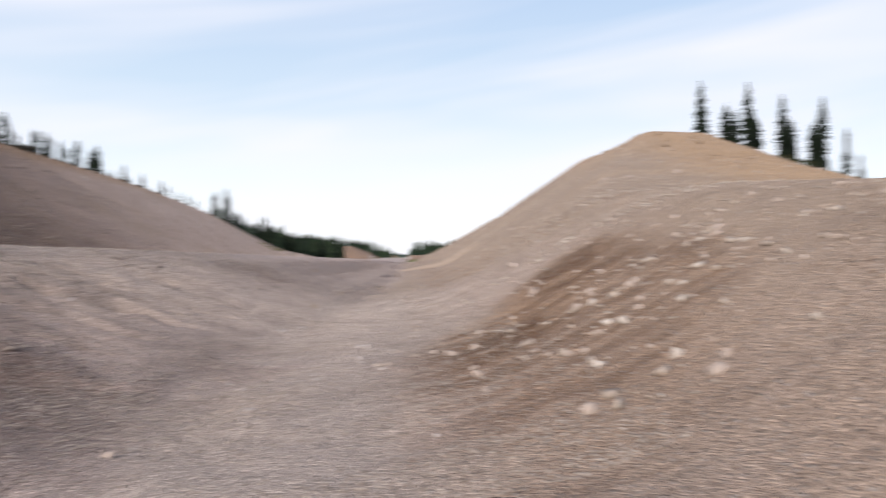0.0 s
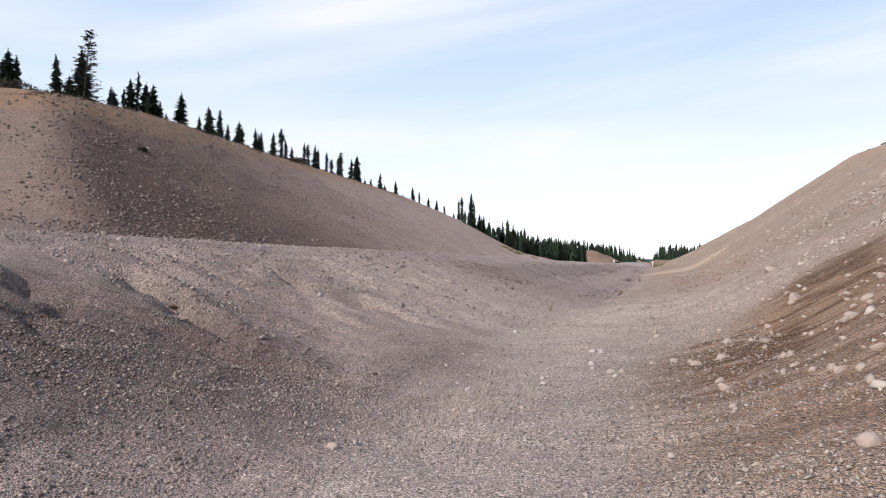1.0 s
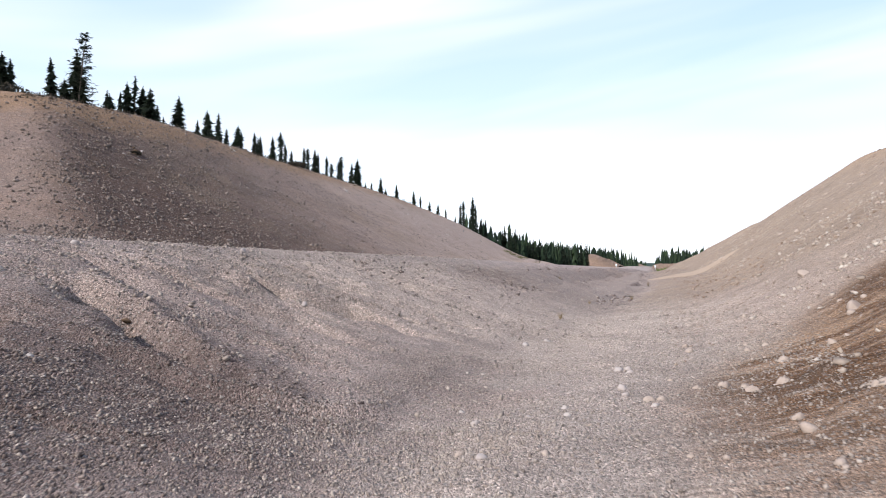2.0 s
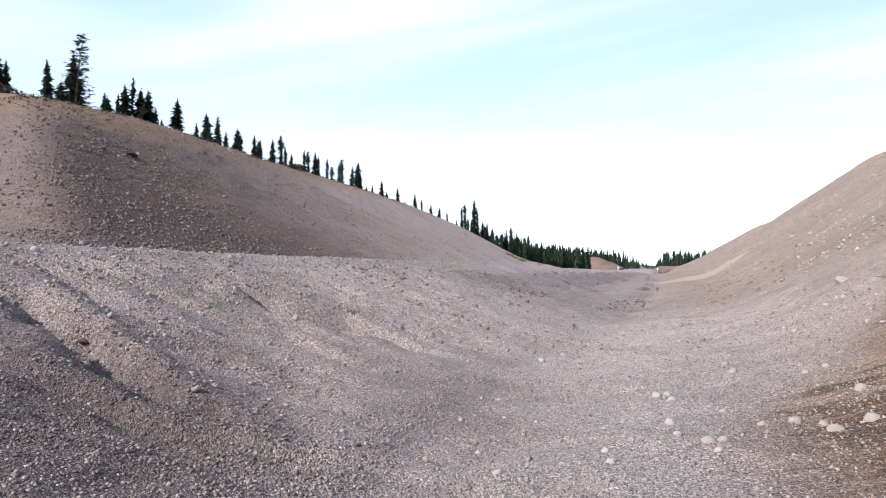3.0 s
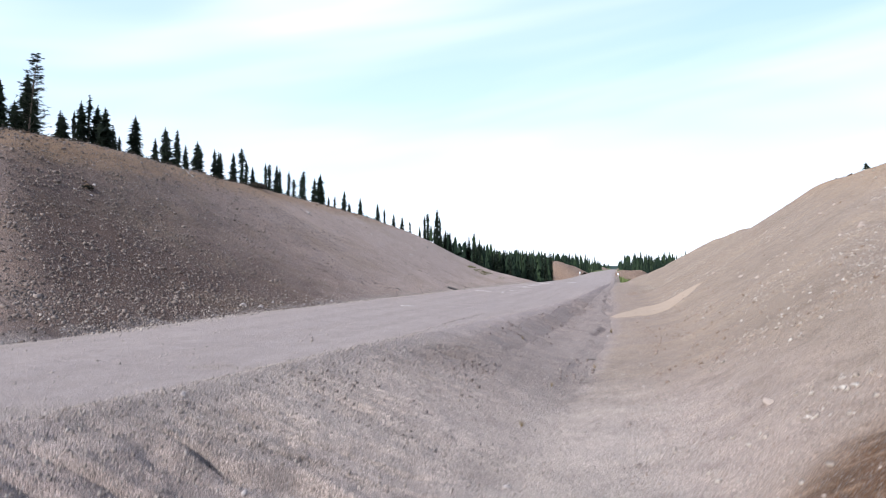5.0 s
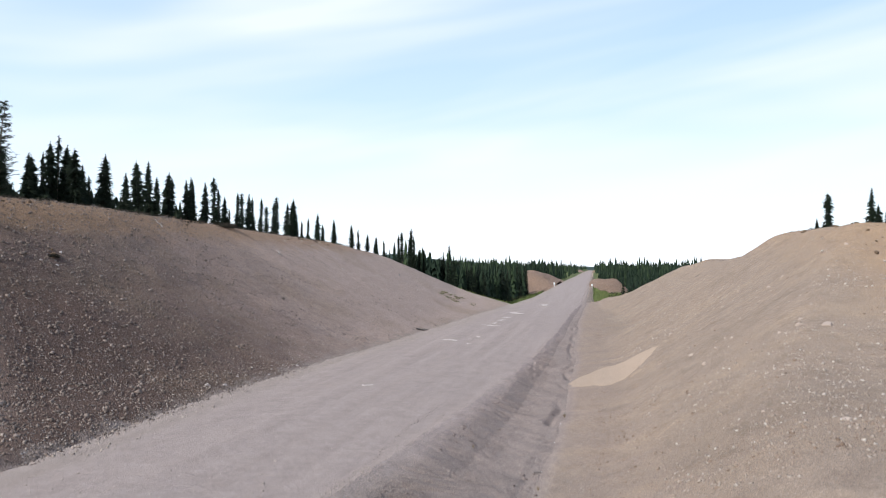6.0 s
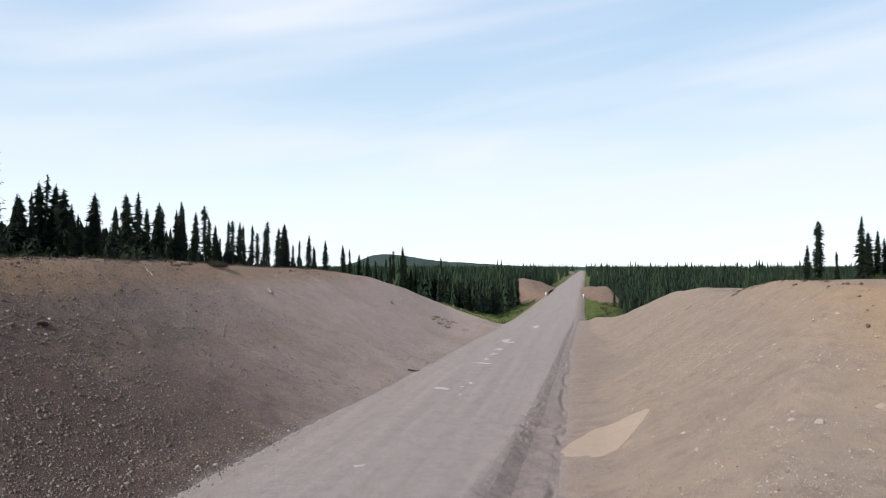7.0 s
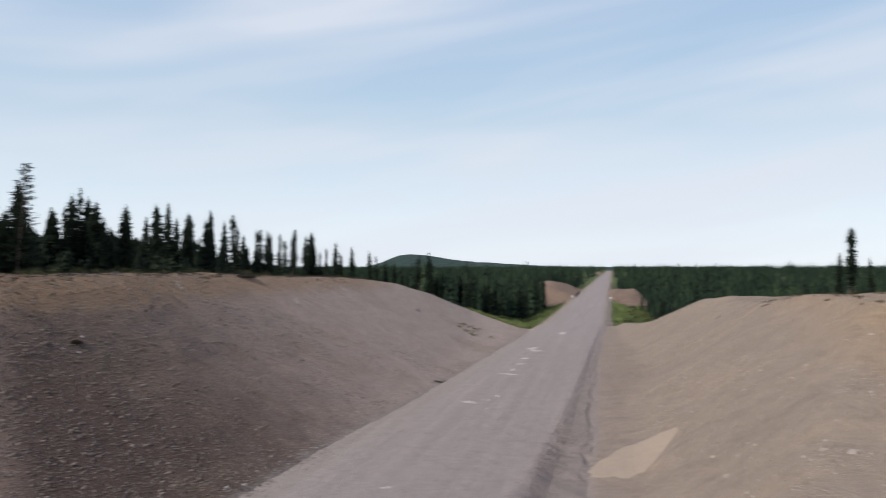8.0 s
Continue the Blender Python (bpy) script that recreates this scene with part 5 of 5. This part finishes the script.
pebbles("ditch_pebbles", "grey pebbles in the bed of the ditch", 2, 40000, (-2.5, 0.3), (1.2, 11.0), (0.006, 0.020), lambda x, y, rs: coarse(x, y, rs, -0.35, 0.1), M_PEBBLE, 1.4, 2.8)
pebbles("verge_pebbles", "grey pebbles along the verge farther on", 3, 9000, (-5.6, 0.2), (9.0, 32.0), (0.012, 0.045), lambda x, y, rs: (x > edge(y) - 0.5) & coarse(x, y, rs, -0.1, 0.4), M_PEBBLE, 1.4)
pebbles("slope_pebbles", "pale pebbles in the sand of the cutting", 4, 36000, (-0.6, 6.0), (1.4, 22.0), (0.006, 0.026), lambda x, y, rs: coarse(x, y, rs, -0.3, 0.4, 0.8) & ((rs.rand(len(x)) < 0.2) | (np.abs(0.835 * x - 0.55 * y + 1.9) > 1.5) | (y > 8)), M_SANDPEB, 1.4, 3.0)
pebbles("slope_pebbles", "pale pebbles in the sand of the cutting", 5, 22000, (0.0, 13.0), (14.0, 70.0), (0.02, 0.09), lambda x, y, rs: coarse(x, y, rs, 0.0, 0.5, 0.35), M_SANDPEB, 1.3, 2.6)
pebbles("cutting_pebbles", "brown and grey pebbles on the gravel cutting", 6, 52000, (-28.0, -12.0), (14.0, 66.0), (0.025, 0.12),
        lambda x, y, rs: (x < toe(y) + 0.4) & (rs.rand(len(x)) < np.clip(np.interp(beyond_spur(x, y), [-1, 1.5, 9, 18, 40], [0.02, 0.75, 0.8, 0.32, 0.1]) + 0.7 * fbm(x * 0.35, y * 0.35, 4, 5), 0.03, 1)), M_WESTPEB, 1.2, 2.0)
pebbles("cutting_pebbles", "grey stones rolled down the coarse part of the cutting", 16, 5200, (-28.0, -14.0), (15.0, 46.0), (0.07, 0.20),
        lambda x, y, rs: (x < toe(y)) & (rs.rand(len(x)) < np.clip(np.interp(beyond_spur(x, y), [-1, 1.5, 8, 14, 30], [0.0, 0.7, 0.6, 0.12, 0.02]) + 0.5 * fbm(x * 0.5, y * 0.5, 3, 6), 0.0, 1)), M_WESTPEB, 1.2, 2.2)
pebbles("cutting_pebbles", "stony litter along the foot of the cutting", 7, 26000, (-17.0, -9.5), (16.0, 90.0), (0.02, 0.10), lambda x, y, rs: np.abs(x - toe(y) + 0.1) < 0.15 + 1.9 * rs.rand(len(x)) ** 2.0, M_PEBBLE, 1.3, 3.0)
pebbles("road_pebbles", "loose pebbles scattered on the road", 8, 2600, (-14.0, -4.0), (4.0, 60.0), (0.015, 0.05), lambda x, y, rs: (x > toe(y)) & (x < edge(y)), M_PEBBLE, 1.5)
pebbles("verge_pebbles", "dark coarse pebbles spilled down the verge", 9, 30000, (-4.9, -2.0), (1.2, 4.4), (0.007, 0.022), lambda x, y, rs: rs.rand(len(x)) < np.clip(1.1 - np.hypot((x + 3.5) / 1.3, (y - 2.7) / 1.5) + 0.9 * fbm(x * 1.1, y * 1.1, 3, 9), 0, 1), M_DARKPEB)
pebbles("verge_pebbles", "dark stones on the verge farther along", 10, 8000, (-4.6, -0.4), (14.0, 85.0), (0.025, 0.09), lambda x, y, rs: (np.abs(x - ditch(y) + 0.2) < 0.08 + 0.5 * rs.rand(len(x)) ** 2) & coarse(x, y, rs, -0.05, 0.4, 0.5), M_DARKPEB, 1.3)
pebbles("slope_pebbles", "pale pebbles in loose swarms on the sand slope", 11, 16000, (1.5, 13.0), (15.0, 80.0), (0.026, 0.10), lambda x, y, rs: rs.rand(len(x)) < np.clip(2.2 * fbm(x * 0.2, y * 0.2, 4, 24), 0.03, 0.9), M_PALEPEB, 1.3, 2.6)
pebbles("slope_pebbles", "pale pebbles strewn thickly over the near foot of the sand slope", 19, 5000, (0.8, 9.5), (8.0, 25.0), (0.024, 0.09), lambda x, y, rs: rs.rand(len(x)) < np.clip(2.6 * fbm(x * 0.35, y * 0.35, 3, 23), 0.02, 0.9), M_PALEPEB, 1.2, 2.4)
pebbles("slope_pebbles", "rounded pale stones strewn over the brown sand slope", 20, 1900, (0.1, 6.5), (1.5, 10.0), (0.022, 0.075), lambda x, y, rs: coarse(x, y, rs, -0.25, 0.4, 0.5), M_PALEPEB, 1.1, 1.8)
pebbles("cutting_pebbles", "pale stones scattered over the far end of the cutting", 17, 3500, (-28.0, -13.0), (58.0, 112.0), (0.05, 0.17), lambda x, y, rs: (x < toe(y)) & coarse(x, y, rs, 0.0, 0.6, 0.3), M_PALEPEB, 1.0, 2.6)
pebbles("verge_pebbles", "dark stones on the washed face of the verge", 21, 9000, (-4.8, -1.6), (9.0, 42.0), (0.02, 0.065), lambda x, y, rs: (np.abs((x - edge(y)) / (ditch(y) - edge(y)) - 0.36) < 0.22) & coarse(x, y, rs, -0.2, 0.3, 0.6), M_DARKPEB, 1.2)
pebbles("road_pebbles", "thin line of gravel left along the road shoulder", 22, 700, (-5.1, -4.75), (7.0, 24.0), (0.015, 0.05), lambda x, y, rs: np.abs(x + 4.9 + 0.3 * vnoise(y * 0.3, y * 0, 91)) < 0.07, M_DARKPEB, 1.0)
pebbles("crest_clods", "dark clods and roots along the sand crest", 12, 260, (11.6, 14.0), (30.0, 66.0), (0.07, 0.26), lambda x, y, rs: coarse(x, y, rs, -0.1, 0.3, 0.3), M_CLOD, 1.0, 1.5)
pebbles("crest_clods", "dark clods of turf along the western crest", 13, 420, (-28.2, -26.0), (27.0, 80.0), (0.06, 0.24), lambda x, y, rs: coarse(x, y, rs, -0.1, 0.3, 0.3), M_CLOD, 1.4, 1.5)
pebbles("slope_pebbles", "pale stones on the ochre shoulder of the hill", 14, 500, (9.0, 16.0), (24.0, 42.0), (0.06, 0.22), lambda x, y, rs: coarse(x, y, rs, 0.0, 0.5, 0.3), M_PALEPEB, 1.0, 2.2)


# ---- driftwood, sticks and dry plants ----
def stick(name, x, y, length, thick, turn, seed, mat, label):
    """A crooked dead branch lying on the ground, with a stub or two."""
    rng = random.Random(seed)
    ob = new(name)
    ob.matrix_world = pose(x, y, height(x, y))
    c, s = math.cos(radians(turn)), math.sin(radians(turn))
    verts, faces = [], []
    n = 7
    spine = []
    for i in range(6):
        f = i / 5
        px_, py_ = c * length * (f - 0.5) + rng.uniform(-0.05, 0.05) * length, s * length * (f - 0.5) + rng.uniform(-0.05, 0.05) * length
        spine.append((px_, py_, height(x + px_, y + py_) - height(x, y) + thick * 0.4, thick * (1 - 0.6 * f) * 0.5))
    for px_, py_, pz_, r in spine:
        for k in range(n):
            a = 2 * math.pi * k / n
            verts.append((px_ - s * r * math.cos(a), py_ + c * r * math.cos(a), pz_ + r * math.sin(a)))
    for j in range(len(spine) - 1):
        for k in range(n):
            faces.append((j * n + k, j * n + (k + 1) % n, (j + 1) * n + (k + 1) % n, (j + 1) * n + k))
    wood = new("stem", mesh_from("stem", verts, faces, mat, True))
    wood.parent = ob
    for i in (2, 3, 4):
        tv, tf = [], []
        px_, py_, pz_, r = spine[i]
        a = rng.uniform(0, 6.28)
        pole(tv, tf, [(px_, py_, pz_, r * 0.5), (px_ + 0.18 * length * math.cos(a), py_ + 0.18 * length * math.sin(a), pz_ + 0.12 * length, r * 0.2)], 5)
        twig = new("twig", mesh_from("twig", tv, tf, mat, True))
        twig.parent = ob
    return tagged(ob, label, "branch", "dead wood on the slopes")


M_PALEWOOD = plain("bleached_wood", [(0.3, (0.32, 0.28, 0.24)), (0.7, (0.5, 0.46, 0.41))], 25.0, bump=0.005)
for k, (x, y, length, thick, turn, pale) in enumerate(((-23.4, 54.2, 1.5, 0.09, 120, True), (-26.0, 42.1, 1.3, 0.07, 140, True), (-12.1, 53.8, 1.0, 0.14, 60, False), (-25.2, 66.0, 1.2, 0.07, 100, True),
                                                      (12.2, 57.5, 1.1, 0.10, 20, False), (12.2, 53.0, 0.7, 0.08, 70, False), (9.4, 72.0, 0.7, 0.07, 40, False), 
                                                      (-1.3, 19.5, 0.24, 0.03, 30, False), (-1.35, 16.0, 0.2, 0.025, 150, False), (-27.6, 45.5, 1.2, 0.09, 80, False), (-20.6, 80.3, 1.6, 0.16, 100, False), (-18.4, 79.1, 0.7, 0.1, 120, False), (-27.8, 38.5, 1.4, 0.1, 110, False))):
    stick("branch", x, y, length, thick, turn, 100 + k, M_PALEWOOD if pale else M_DEAD, "bleached dead branch lying on the gravel slope" if pale else "dark weathered dead branch lying on the ground")


def dry_plant(x, y, tall, seed):
    rng = random.Random(seed)
    ob = new("dry_plant")
    ob.matrix_world = pose(x, y, height(x, y) - 0.01)
    v, f = [], []
    for _ in range(26):
        a, k, h = rng.uniform(0, 6.28), rng.uniform(0.1, 0.6), rng.uniform(0.4, 1.0)
        pole(v, f, [(0, 0, 0, 0.003), (k * tall * 0.4 * math.cos(a), k * tall * 0.4 * math.sin(a), h * tall * 0.6, 0.002), (k * tall * math.cos(a), k * tall * math.sin(a), h * tall, 0.0006)], 4)
    stems = new("stems", mesh_from("stems", v, f, M_DRY))
    stems.parent = ob
    return tagged(ob, "small dry grass plant in the ditch", "plant", "dry plants in the ditch")


M_DRY = plain("dry_grass", [(0.2, (0.16, 0.11, 0.06)), (0.8, (0.34, 0.26, 0.15))], 20.0)
for k, (x, y, tall) in enumerate(((-2.05, 11.4, 0.14), (-1.9, 14.8, 0.10), (-1.2, 18.0, 0.16), (-0.9, 26.5, 0.2), (-3.1, 20.2, 0.12))):
    dry_plant(x, y, tall, 300 + k)
